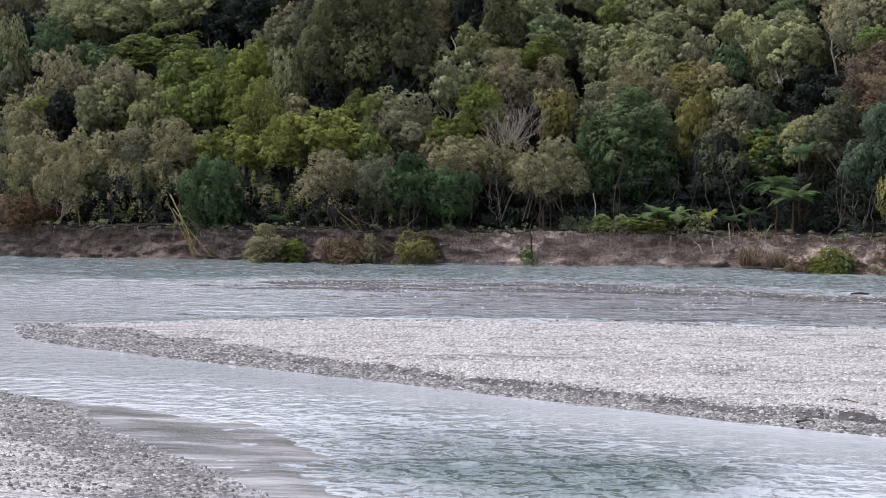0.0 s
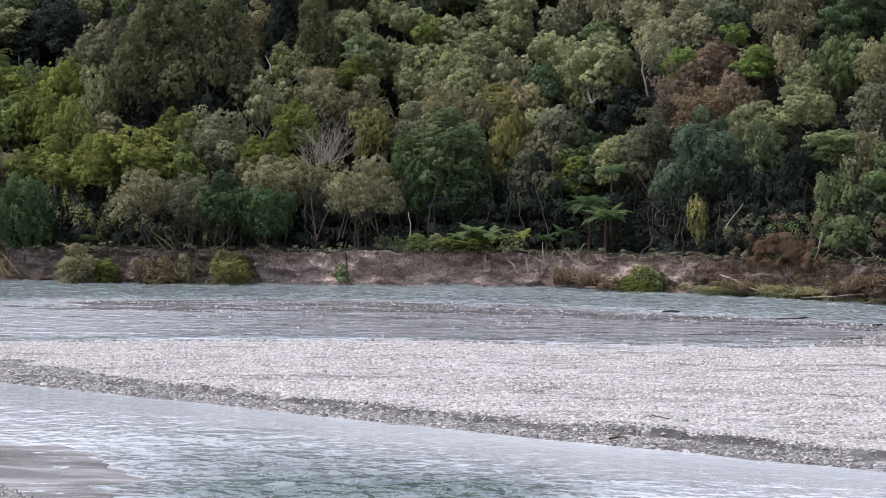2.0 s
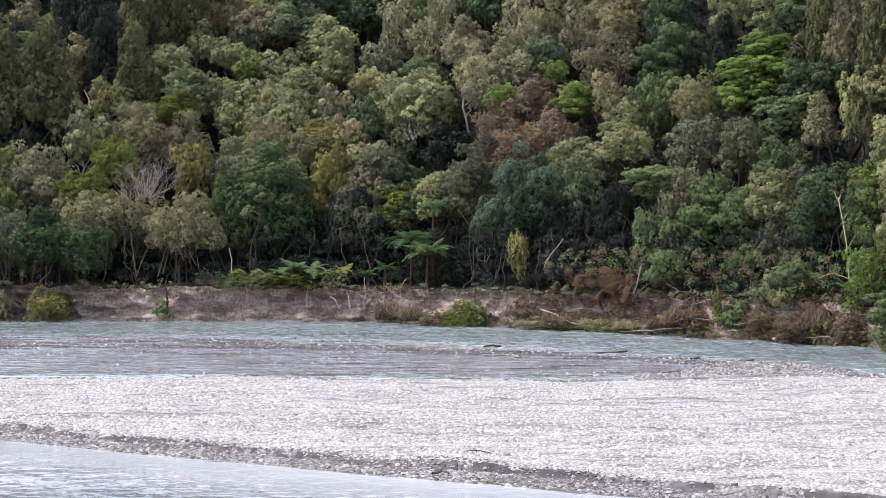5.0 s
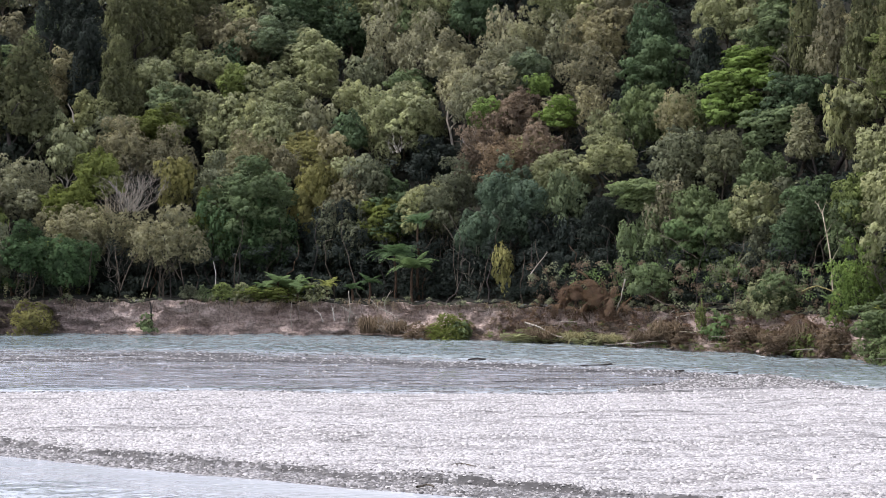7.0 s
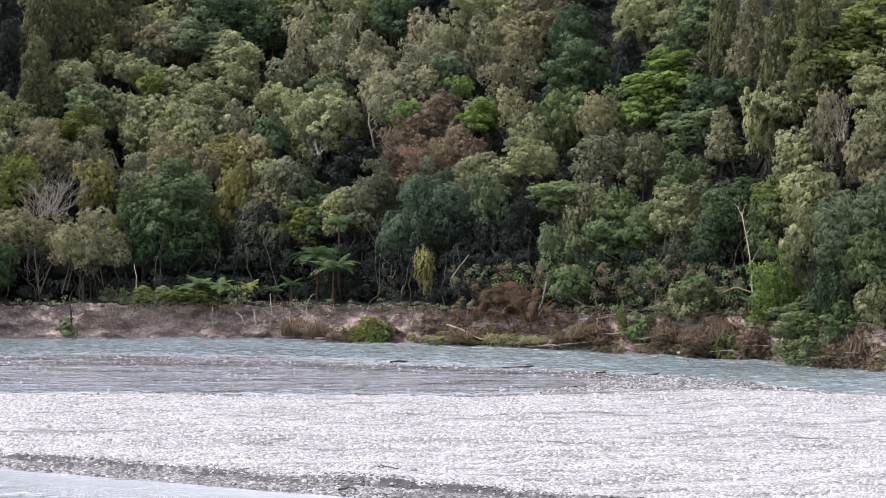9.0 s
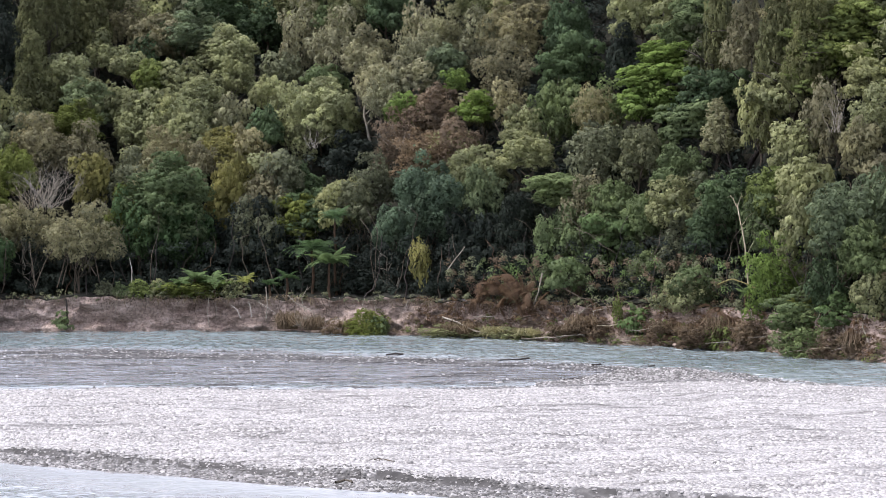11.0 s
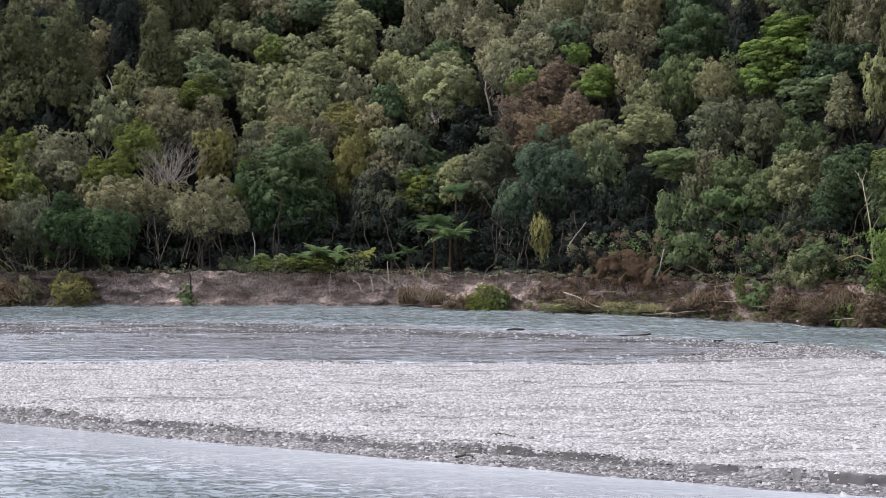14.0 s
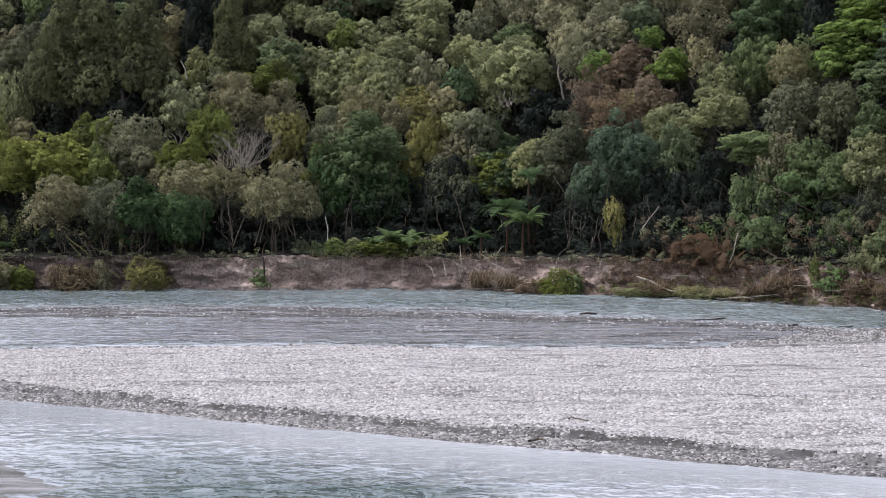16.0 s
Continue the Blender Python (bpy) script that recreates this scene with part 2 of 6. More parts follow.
def empty(name, x, y, z, rz=0.0):
    ob = new(name)
    ob.empty_display_size = 0.3
    ob.matrix_basis = pose(x, y, z, 0, 0, rz)
    return ob


def part(name, me, parent=None, m=None, mat=None, label=""):
    """One mesh object under a thing or a part."""
    ob = new(name, me)
    ob.parent = parent
    if m is not None:
        ob.matrix_basis = m
    if mat is not None:
        ob.material_slots[0].link = "OBJECT"
        ob.material_slots[0].material = mat
    return tagged(ob, label)


def tube(points, radii, sides=6):
    """Points and quads of a tube along a bent line."""
    points = np.asarray(points, float)
    verts, faces = [], []
    n = len(points)
    for i, p in enumerate(points):
        d = points[min(i + 1, n - 1)] - points[max(i - 1, 0)]
        d /= np.linalg.norm(d) + 1e-9
        a = np.cross(d, (0.31, 0.9, 0.2))
        a /= np.linalg.norm(a) + 1e-9
        b = np.cross(d, a)
        for k in range(sides):
            w = 2 * math.pi * k / sides
            verts.append(p + radii[i] * (math.cos(w) * a + math.sin(w) * b))
    for i in range(n - 1):
        for k in range(sides):
            q = (k + 1) % sides
            faces.append((i * sides + k, i * sides + q, (i + 1) * sides + q, (i + 1) * sides + k))
    return verts, faces


def tubes(name, lines, mat, sides=6):
    """One mesh from several bent, tapered lines: each a list of points and their radii."""
    V, Q = [], []
    for pts, rad in lines:
        v, f = tube(pts, rad, sides)
        Q += [tuple(i + len(V) for i in q) for q in f]
        V += v
    return mesh_from(name, V, Q, [mat], smooth=True)


def bent(rng, a, b, r0, r1, n=7, wander=0.08):
    """A wandering line from a to b that tapers from r0 to r1."""
    a, b = np.asarray(a, float), np.asarray(b, float)
    size = np.linalg.norm(b - a)
    off = np.zeros(3)
    pts, rad = [], []
    for i in range(n):
        t = i / (n - 1)
        pts.append(a + (b - a) * t + off * math.sin(math.pi * t) ** 0.5)
        off = off + rng.normal(0, wander * size / n ** 0.5, 3)
        rad.append(r0 + (r1 - r0) * t)
    return pts, rad


# ---------------------------------------------------------------- the lie of the land
def line_of(*pts):
    xs, ys = [p[0] for p in pts], [p[1] for p in pts]
    return lambda x: np.interp(x, xs, ys)


bank_y = line_of((-2000, 150), (-200, 158), (-64, 156), (-50, 155.6), (-44, 154.2), (-36, 152.6), (-24, 152), (-10, 151), (-5, 149.8),
                 (0.6, 146), (8.3, 141), (15.2, 134.8), (21.5, 128.8), (25.7, 121.9), (28.8, 115.2), (36, 104), (60, 86), (200, 60), (2000, 40))
near_edge = line_of((-37.8, 93.3), (-34.5, 86.1), (-30.2, 82.3), (-25.4, 78.8), (-19.8, 75), (-15, 71.8), (-10.3, 68.3), (-6.3, 65.7),
                    (-2.6, 63.1), (1.6, 60.5), (12, 54), (30, 44), (60, 34), (2000, 20))
far_edge = line_of((-37.8, 93.3), (-33.3, 94.6), (-28.5, 97.3), (-20.6, 99.7), (-12.3, 100), (-4, 99), (3, 98.3), (8.5, 99), (12.8, 101),
                   (17.6, 102.3), (18.6, 101.6), (20.6, 100.2), (24.4, 97.6), (40, 86), (60, 74), (200, 46), (2000, 25))
riffle_edge = line_of((-60, 118), (-44, 127.7), (-34.6, 133), (-20, 132.5), (-5.4, 128.5), (10, 117), (19, 106), (23, 98))
spit_edge = line_of((8.5, 101), (11, 104), (13.5, 109.6), (16.8, 111.5), (18.0, 109.5), (18.7, 106.5))
gravel_x = line_of((0, -2), (30, -6), (47, -13.3), (51, -16), (54.7, -18.8), (60.3, -22.7), (64.6, -25.5), (67.6, -29), (68.5, -60))   # by y
sand_x = line_of((0, 2), (30, -6), (40, -9), (47.5, -10.8), (50.3, -11.9), (54.5, -13.8), (58.8, -16.4), (62.3, -19.4), (64.4, -22.7), (66.5, -26.5), (67.8, -29), (68.5, -60))


def land(x, y):
    """Height of the ground, and its kind: 0 gravel, 1 wet gravel, 2 sand, 3 forest floor, 4 grass, 5 dark silt, 6 wet
    bed.
    """
    x, y = np.broadcast_arrays(np.asarray(x, float), np.asarray(y, float))
    z = np.full(x.shape, -0.6)
    kind = np.ones(x.shape, int)
    wob = (fbm(x * 0.35, y * 0.35, 3) - 0.5)
    wob2 = 1.2 * (fbm(x * 0.9, y * 0.4, 4, 3) - 0.5)
    # the gravel bar in the middle of the river
    d1, d2 = y - near_edge(x) + wob * 0.9, far_edge(x) - y + wob * 2.4
    on = (x > -38.5)
    scarp = (0.03 + 0.30 * fbm(x * 0.45, y * 0.2, 14, 3) ** 1.3) * step(-26, -14, x) + 0.03
    h1 = np.where(d1 + wob2 < 1.5, 0.085 * np.minimum(d1, 1.6), 0.13 + scarp * step(1.5, 1.9, d1 + wob2) + 0.10 * step(2.0, 14, d1))
    h2 = np.where(d2 < 0, 0.06 * d2, 0.035 * d2)
    bump = 0.05 * (fbm(x * 0.5, y * 1.4, 5) - 0.5) + 0.09 * (fbm(x * 0.8, y * 2.2, 6, 3) - 0.5) * step(0.2, 2, d1)
    bar = np.minimum(np.minimum(h1, h2), 0.5) + bump
    z = np.where(on, np.maximum(z, bar), z)
    dry = on & (d1 > 1.9 + 4.6 * step(-14, -28, x) * (0.4 + fbm(x * 0.35, y * 0.35, 9))) & (d2 > 0.3 + 1.2 * fbm(x * 0.2, y * 0.2, 8)) & (x > -36)
    kind = np.where(dry, 0, kind)
    broken = fbm(x * 1.1, y * 1.1, 15, 3)
    kind = np.where(on & (broken < 0.58) & (d1 + wob2 > 1.45) & (d1 + wob2 < 1.95) & (x > -24), 5, kind)
    # shallows beyond it, where the stones break the surface
    t = (y - far_edge(x)) / np.maximum(riffle_edge(x) - far_edge(x), 0.5)
    inside = (t > 0) & (x > -62) & (x < 23)
    crest = np.exp(-((t - 0.80) / 0.16) ** 2) * step(-46, -30, x) + 0.45 * np.exp(-((t - 0.30) / 0.12) ** 2) * step(-20, 6, x) + 0.9 * step(9, 17, x)
    streak = fbm(x * 0.16, y * 1.1, 11, 5) - 0.5
    fine = fbm(x * 0.9, y * 2.6, 12, 3) - 0.5
    rz = -0.078 + 0.095 * np.clip(crest, 0, 1) + 0.26 * streak + 0.09 * fine - 0.5 * step(1.0, 1.25, t)
    z = np.where(inside, np.maximum(z, rz), z)
    kind = np.where(inside & (t < 1.15), 6, kind)
    # a low spit of pale stones at the far corner of the bar
    sd = spit_edge(x) - y + wob * 1.2
    tip = (x > 8.5) & (x < 18.7 + wob) & (sd > 0) & (y > far_edge(x) - 0.5)
    z = np.where(tip, np.maximum(z, np.minimum(0.05 * sd, 0.07) + 0.07 * (fbm(x * 0.7, y * 0.9, 16, 3) - 0.40)), z)
    kind = np.where(tip & (z > 0.01), np.where(fbm(x * 0.8, y * 1.3, 17, 3) > 0.5, 0, 1), kind)
    # sand and gravel of the near shore
    g, s = gravel_x(y) - x, sand_x(y) - x
    nearby = (y < 68.5)
    sz = np.where(s > 0, np.minimum(0.006 + 0.007 * s, 0.03), 0.05 * s) + 0.13 * (fbm(s * 0.62, y * 0.14, 21) - 0.56)
    gz_ = np.where(g > 0, 0.03 + np.minimum(0.05 * g, 0.35), -1) + 0.05 * (fbm(x * 0.7, y * 1.2, 22) - 0.5)
    z = np.where(nearby, np.maximum(z, sz), z)
    kind = np.where(nearby & (s > -1.0), 2, kind)
    z = np.where(nearby & (g > -0.2), np.maximum(z, gz_), z)
    kind = np.where(nearby & (g + wob * 2 > 0), np.where(g > 1.5 + 3 * fbm(x * 0.4, y * 0.4, 23), 0, 1), kind)
    # the high bank under the camera
    z = np.where(y < 34, np.maximum(z, 6.35 * step(33, 5, y)), z)
    kind = np.where((y < 30), 4, kind)
    # the far bank, its terrace and the hill
    sb = y - bank_y(x)
    up = 2.5 * step(1.7, 2.1, sb) + 0.35 * (fbm(x * 0.15, y * 0.15, 31) - 0.5) * step(1, 3, sb)
    hill = 0.70 * np.clip(sb - 6, 0, 37) + 0.02 * np.clip(sb - 42, 0, 400) + 2.2 * (fbm(x * 0.06, y * 0.06, 32) - 0.5) * step(6, 16, sb)
    z = np.where(sb > 1.5, -0.6 + 0.6 * step(1.5, 1.7, sb) + up + hill, z)
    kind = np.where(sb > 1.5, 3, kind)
    return z, kind


def gz(x, y):
    z = float(land(np.array([x]), np.array([y]))[0][0])
    return max(z, 2.4) if y > bank_y(x) + 0.7 else z


def spread(*runs):
    return np.concatenate([np.linspace(a, b, n, endpoint=False) for a, b, n in runs])


gx = np.append(spread((-2000, -200, 12), (-200, -76, 31), (-76, -42, 44), (-42, 28, 310), (28, 50, 32), (50, 200, 38), (200, 2000, 13)), 2000.0)
near_line = np.maximum(near_edge(np.clip(gx, -36, 20)), 52.0)
far_line = np.maximum(far_edge(np.clip(gx, -36, 20)), near_line + 6)
rows = [np.full(len(gx), v) for v in spread((-1500, -40, 12), (-40, 44, 42))]
for lo, hi, n in ((np.full(len(gx), 44.0), near_line - 1.2, 62), (near_line - 1.2, near_line + 4, 38), (near_line + 4, far_line + 3, 96), (far_line + 3, np.full(len(gx), 138.0), 70)):
    rows += [lo + (hi - lo) * k / n for k in range(n)]
rows += [np.full(len(gx), v) for v in np.append(spread((138, 200, 62), (200, 260, 24), (260, 1500, 12)), 1500.0)]
Y = np.array(rows)
X = np.broadcast_to(gx, Y.shape)
Z, K = land(X, Y)
gy = Y[:, 0]
nx, ny = len(gx), len(gy)
a = (np.arange(ny - 1)[:, None] * nx + np.arange(nx - 1)[None, :]).ravel()
quads = np.stack([a, a + 1, a + nx + 1, a + nx], 1)
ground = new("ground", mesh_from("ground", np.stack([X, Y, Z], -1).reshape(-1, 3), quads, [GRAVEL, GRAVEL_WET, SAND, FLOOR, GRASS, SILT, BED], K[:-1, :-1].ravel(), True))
tagged(ground, "grey river gravel, sand flats and forest floor coloured dark for tree shade", "ground", kind="structure")

def stream(x, y):
    """Height of the small waves, how lively they are, and from 0 to 1 the deep colour, for deep water and for painted
    dark ripples.
    """
    main = step(-4, 4, y - riffle_edge(x)) * step(-70, -40, x) + step(-40, -70, x) * step(128, 138, y)
    patch = step(0.40, 0.62, fbm(x * 0.07 + 3.4, y * 0.12, 71, 3))
    off = near_edge(np.maximum(x, -36)) - y
    rip = np.exp(-((x + 9.6 + 0.35 * (y - 55)) / 5.2) ** 2 - ((y - 55.0) / 8.0) ** 2) + 0.45 * np.exp(-((x + 4.0) / 3.0) ** 2 - ((y - 52.0) / 3.0) ** 2)
    near = step(1.5, 8, off) * (0.18 + 0.40 * patch + 1.5 * rip) * (0.35 + 0.65 * step(-22, -14, x))
    lively = 0.10 + 0.9 * near + (0.42 + 0.40 * main) * step(6, 24, -off) * (0.55 + 0.45 * step(-44, -24, x))
    past = y - far_edge(x) - 1.8 - 2.0 * (fbm(x * 0.10, 0 * y, 75, 3) - 0.5)
    lip = 0.50 * np.exp(-(past / 1.5) ** 2) * step(-40, -30, x) * step(14, 6, x)
    lively = lively + 0.8 * lip
    w = 0.6 * fbm(x * 0.55 + 0.25 * y, y * 1.15, 72, 3) + 0.4 * vnoise(x * 1.5 - 0.4 * y, y * 2.4, 73) + 0.5 * fbm(x * 0.22, y * 0.5, 74, 2)
    z = (w - 0.75) * (0.16 * lively + 0.24 * main) - 0.008
    # rip and lip put the ripples' dark reflections into the deep colour
    return z, lively, np.clip(0.86 * main + step(2, 8, off) * (1.3 * rip * (0.5 + 0.5 * patch) + 0.16 * step(-20, -8, x)) + lip, 0, 1)


wx = np.append(spread((-2000, -80, 8), (-80, -42, 60), (-42, 6, 120), (6, 60, 60), (60, 2000, 8)), 2000.0)
wy = np.append(spread((20, 44, 6), (44, 96, 190), (96, 134, 100), (134, 160, 60)), 160.0)
X, Y = np.meshgrid(wx, wy)
Z, LIVELY, DEPTH_DARK = stream(X, Y)
a = (np.arange(len(wy) - 1)[:, None] * len(wx) + np.arange(len(wx) - 1)[None, :]).ravel()
water = new("water", mesh_from("water", np.stack([X, Y, Z], -1).reshape(-1, 3), np.stack([a, a + 1, a + len(wx) + 1, a + len(wx)], 1), [WATER], smooth=True))
water.data.attributes.new("lively", "FLOAT", "POINT").data.foreach_set("value", LIVELY.astype(np.float32).ravel())
water.data.attributes.new("streak", "FLOAT", "POINT").data.foreach_set("value", (0.12 + (0.22 + 0.34 * step(-34, -10, X)) * step(78, 92, Y)).astype(np.float32).ravel())
rush = np.exp(-((bank_y(X) - Y - 2.2) / 3.2) ** 2) * step(0, 14, X) + 0.5 * np.exp(-((Y - riffle_edge(X) - 3) / 4) ** 2) * step(2, 14, X) + 0.25 * np.exp(-((Y - riffle_edge(X)) / 6) ** 2) * step(-34, -20, X)
bed = step(0, 5, Y - far_edge(X)) * step(3, -4, Y - riffle_edge(X)) * step(-34, -14, X) * step(22, 17, X)
water.data.attributes.new("stony", "FLOAT", "POINT").data.foreach_set("value", (0.85 * bed).astype(np.float32).ravel())
water.data.attributes.new("foam", "FLOAT", "POINT").data.foreach_set("value", np.clip(rush, 0, 1).astype(np.float32).ravel())
water.data.attributes.new("depth_dark", "FLOAT", "POINT").data.foreach_set("value", DEPTH_DARK.astype(np.float32).ravel())
tagged(water, "milky blue-grey glacial river water with small ripples", "water", kind="structure")


# the eroded earth bank on the far shore
def build_bank():
    xs = np.arange(-78, 46, 0.14)
    ts = np.linspace(0, 1, 34)
    T, XX = np.meshgrid(ts, xs, indexing="ij")
    top = 2.5 + 0.5 * (fbm(XX * 0.22, 0 * XX, 41) - 0.5) + 0.55 * (fbm(XX * 1.1, 0 * XX, 42) - 0.5)
    low = step(8, 18, XX)                       # towards the bend the bank has slumped
    face = np.clip(T / 0.72, 0, 1)
    ZZ = np.where(T < 0.72, -0.3 + (top + 0.3) * face, top + 0.1 * (T - 0.72) / 0.28)
    lean = 0.35 + 0.5 * (fbm(XX * 0.3, 0 * XX, 43) - 0.5) + low * 1.5
    out = lean * (1 - face) ** 1.3 + 0.35 * np.exp(-((face - 0.02) / 0.16) ** 2)
    rough = 1.5 * (fbm(XX * 0.45, ZZ * 0.42, 44, 5) - 0.5) + 0.55 * (fbm(XX * 1.5, ZZ * 2.6, 45, 4) - 0.5)
    rough = rough + 1.1 * np.abs(fbm(XX * 0.75, ZZ * 0.8, 48, 4) - 0.5) - 0.12
    rough = rough + 0.42 * np.abs(fbm(XX * 1.9, ZZ * 2.4, 50, 3) - 0.5) + 0.30 * step(0.56, 0.66, fbm(XX * 0.55, ZZ * 1.5, 51, 3))
    ledge = 0.11 * np.sin(ZZ * 7 + 5 * fbm(XX * 0.35, ZZ * 0.2, 46)) * step(0.45, 0.62, fbm(XX * 0.13, 0 * XX, 47))
    roof = -0.22 * np.exp(-((face - 0.97) / 0.06) ** 2)
    YY = bank_y(XX) + 0.55 - out + (rough + ledge) * (face > 0) * np.where(T < 0.72, 1, 0.3) + roof
    YY = np.where(T > 0.72, YY + (T - 0.72) / 0.28 * 3.2, YY)
    n, m = len(ts), len(xs)
    a = (np.arange(n - 1)[:, None] * m + np.arange(m - 1)[None, :]).ravel()
    # damp here is tree shade along x, put into the soil colour
    damp = XX + 9 * (fbm(XX * 0.9, ZZ * 1.3, 49, 4) - 0.5)
    # the bank top takes the floor colour, with its shade put in, too
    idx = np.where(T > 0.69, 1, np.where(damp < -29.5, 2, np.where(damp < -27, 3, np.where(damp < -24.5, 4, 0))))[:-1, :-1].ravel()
    me = mesh_from("river_bank", np.stack([XX, YY, ZZ], -1).reshape(-1, 3), np.stack([a, a + 1, a + m + 1, a + m], 1), [SOIL, FLOOR, SOIL_SHADED, SOIL_HALF_SHADED, SOIL_LESS_SHADED], idx, True)
    tagged(new("river_bank", me), "bare grey-brown earth bank cut by the river", "river bank", kind="structure")


build_bank()


# ---------------------------------------------------------------- loose stones
RING = np.array([(1, 0), (0, 1), (-1, 0), (0, -1)], float)
STONE_FACES = np.array([(0, 1, 2), (0, 2, 3)] + [(k, 4 + k, 4 + (k + 1) % 4) for k in range(4)] + [(k, 4 + (k + 1) % 4, (k + 1) % 4) for k in range(4)])


def stones(name, x, y, size, mat, label, rng, lift=0.0):
    n = len(x)
    base = np.zeros((8, 3))
    base[:4, :2], base[:4, 2] = RING * 0.34, 0.5
    base[4:, :2], base[4:, 2] = RING * 0.56, -0.05
    P = np.repeat(base[None], n, 0)
    P = P + rng.normal(0, 0.085, P.shape)
    P[:, :, 0] *= rng.uniform(0.9, 1.7, (n, 1))
    P[:, :, 2] *= rng.uniform(0.50, 1.0, (n, 1))
    w = rng.normal(0, 0.5, n)
    c, s = np.cos(w)[:, None], np.sin(w)[:, None]
    P = np.stack([P[:, :, 0] * c - P[:, :, 1] * s, P[:, :, 0] * s + P[:, :, 1] * c, P[:, :, 2]], -1) * size[:, None, None]
    P = P + np.stack([x, y, land(x, y)[0] + lift], -1)[:, None, :]
    F = (STONE_FACES[None] + 8 * np.arange(n)[:, None, None]).reshape(-1, 3)
    ob = new(name, mesh_from(name, P.reshape(-1, 3), F, [mat]))
    return tagged(ob, label, "stones", kind="stuff")


def scatter_stones():
    rng = np.random.default_rng(4)
    x = rng.uniform(-38, 27, 40000)
    d = rng.uniform(0, 1, 40000) ** 1.5
    y = near_edge(x) + d * (far_edge(x) - near_edge(x) + 1.0)
    keep = fbm(x * 0.5, y * 1.6, 61, 3) + rng.uniform(-0.25, 0.25, len(x)) > 0.44
    x, y = x[keep], y[keep]
    size = 0.04 + 0.09 * rng.uniform(0, 1, len(x)) ** 3 + 0.08 * (rng.uniform(0, 1, len(x)) > 0.99)
    k = land(x, y)[1]
    dry = k == 0
    n = 62000
    cx = rng.uniform(-36, 27, n)
    cy = near_edge(cx) + 1.9 + rng.uniform(0, 1, n) ** 1.35 * (far_edge(cx) - near_edge(cx) - 2.0)
    keep = (fbm(cx * 0.2, cy * 0.8, 63, 3) + rng.uniform(-0.12, 0.12, n) > 0.47) & (land(cx, cy)[1] == 0)
    cx, cy = cx[keep], cy[keep]
    stones("bar_cobbles", cx, cy, 0.065 + 0.095 * rng.uniform(0, 1, len(cx)) ** 2.2, STONE, "pale grey cobbles lying in lines on the gravel bar", rng, -0.012)
    few = dry & (rng.uniform(0, 1, len(k)) < 0.45)
    stones("bar_stones", x[few], y[few], size[few], STONE, "pale grey rounded river stones on the gravel bar", rng)
    sx = rng.uniform(8.5, 18.7, 2600)
    sy = far_edge(sx) + rng.uniform(0, 1, 2600) * np.maximum(spit_edge(sx) - far_edge(sx), 0)
    up = land(sx, sy)[0] > 0.005
    stones("spit_stones", sx[up], sy[up], 0.07 + 0.09 * rng.uniform(0, 1, up.sum()) ** 2, STONE_WET, "pale and damp stones on the low spit", rng, -0.01)
    ex = rng.uniform(-36, 6, 9000)
    ey = near_edge(ex) + rng.uniform(0.1, 2.6, 9000)
    stones("edge_stones", ex, ey, 0.045 + 0.075 * rng.uniform(0, 1, 9000) ** 2.5, STONE_SHORE, "damp grey stones tumbled along the edge of the bar", rng, -0.01)
    wet = ~dry & ((k != 5) | (rng.uniform(0, 1, len(k)) > 0.2))
    stones("shore_stones", x[wet], y[wet], size[wet] * 1.15, STONE_SHORE, "dark damp stones along the edge of the bar", rng)
    x = rng.uniform(-50, 22, 20000)
    y = far_edge(x) + rng.uniform(0, 1, 20000) * (riffle_edge(x) - far_edge(x))
    keep = land(x, y)[0] > 0.004 + rng.uniform(-0.02, 0.02, len(x))
    x, y = x[keep], y[keep]
    stones("riffle_stones", x, y, 0.06 + 0.09 * rng.uniform(0, 1, len(x)) ** 2, STONE_SHORE, "wet stones that break the shallow water", rng)
    y = rng.uniform(45, 68, 9500)
    x = gravel_x(y) - rng.uniform(-0.6, 10, 9500)
    stones("near_shore_stones", x, y, 0.04 + 0.085 * rng.uniform(0, 1, len(x)) ** 3.5, STONE_WET, "grey stones on the near gravel shore", rng)


scatter_stones()


def bank_clods():
    """Lumps of earth that cling to the cut bank and lie at its foot."""
    rng = np.random.default_rng(14)
    n = 320
    x = rng.uniform(-30, 36, n)
    f = np.where(rng.uniform(0, 1, n) < 0.06, rng.uniform(0, 0.12, n), rng.uniform(0, 1, n))
    low = step(8, 18, x)
    y = bank_y(x) + 0.42 - (0.35 + 1.5 * low) * (1 - f) ** 1.3 - 0.3 * np.exp(-(f / 0.16) ** 2)
    size = 0.06 + 0.22 * rng.uniform(0, 1, n) ** 2.2
    ob = stones("bank_clods", x, y, size, SOIL, "lumps of grey-brown earth fallen on the bank", rng)
    co = np.empty(len(ob.data.vertices) * 3, np.float32)
    ob.data.vertices.foreach_get("co", co)
    co = co.reshape(n, 8, 3)
    co[:, :, 2] += (0.05 + 2.3 * f - land(x, y)[0])[:, None]
    ob.data.vertices.foreach_set("co", co.ravel())
    ob.data.update()


bank_clods()


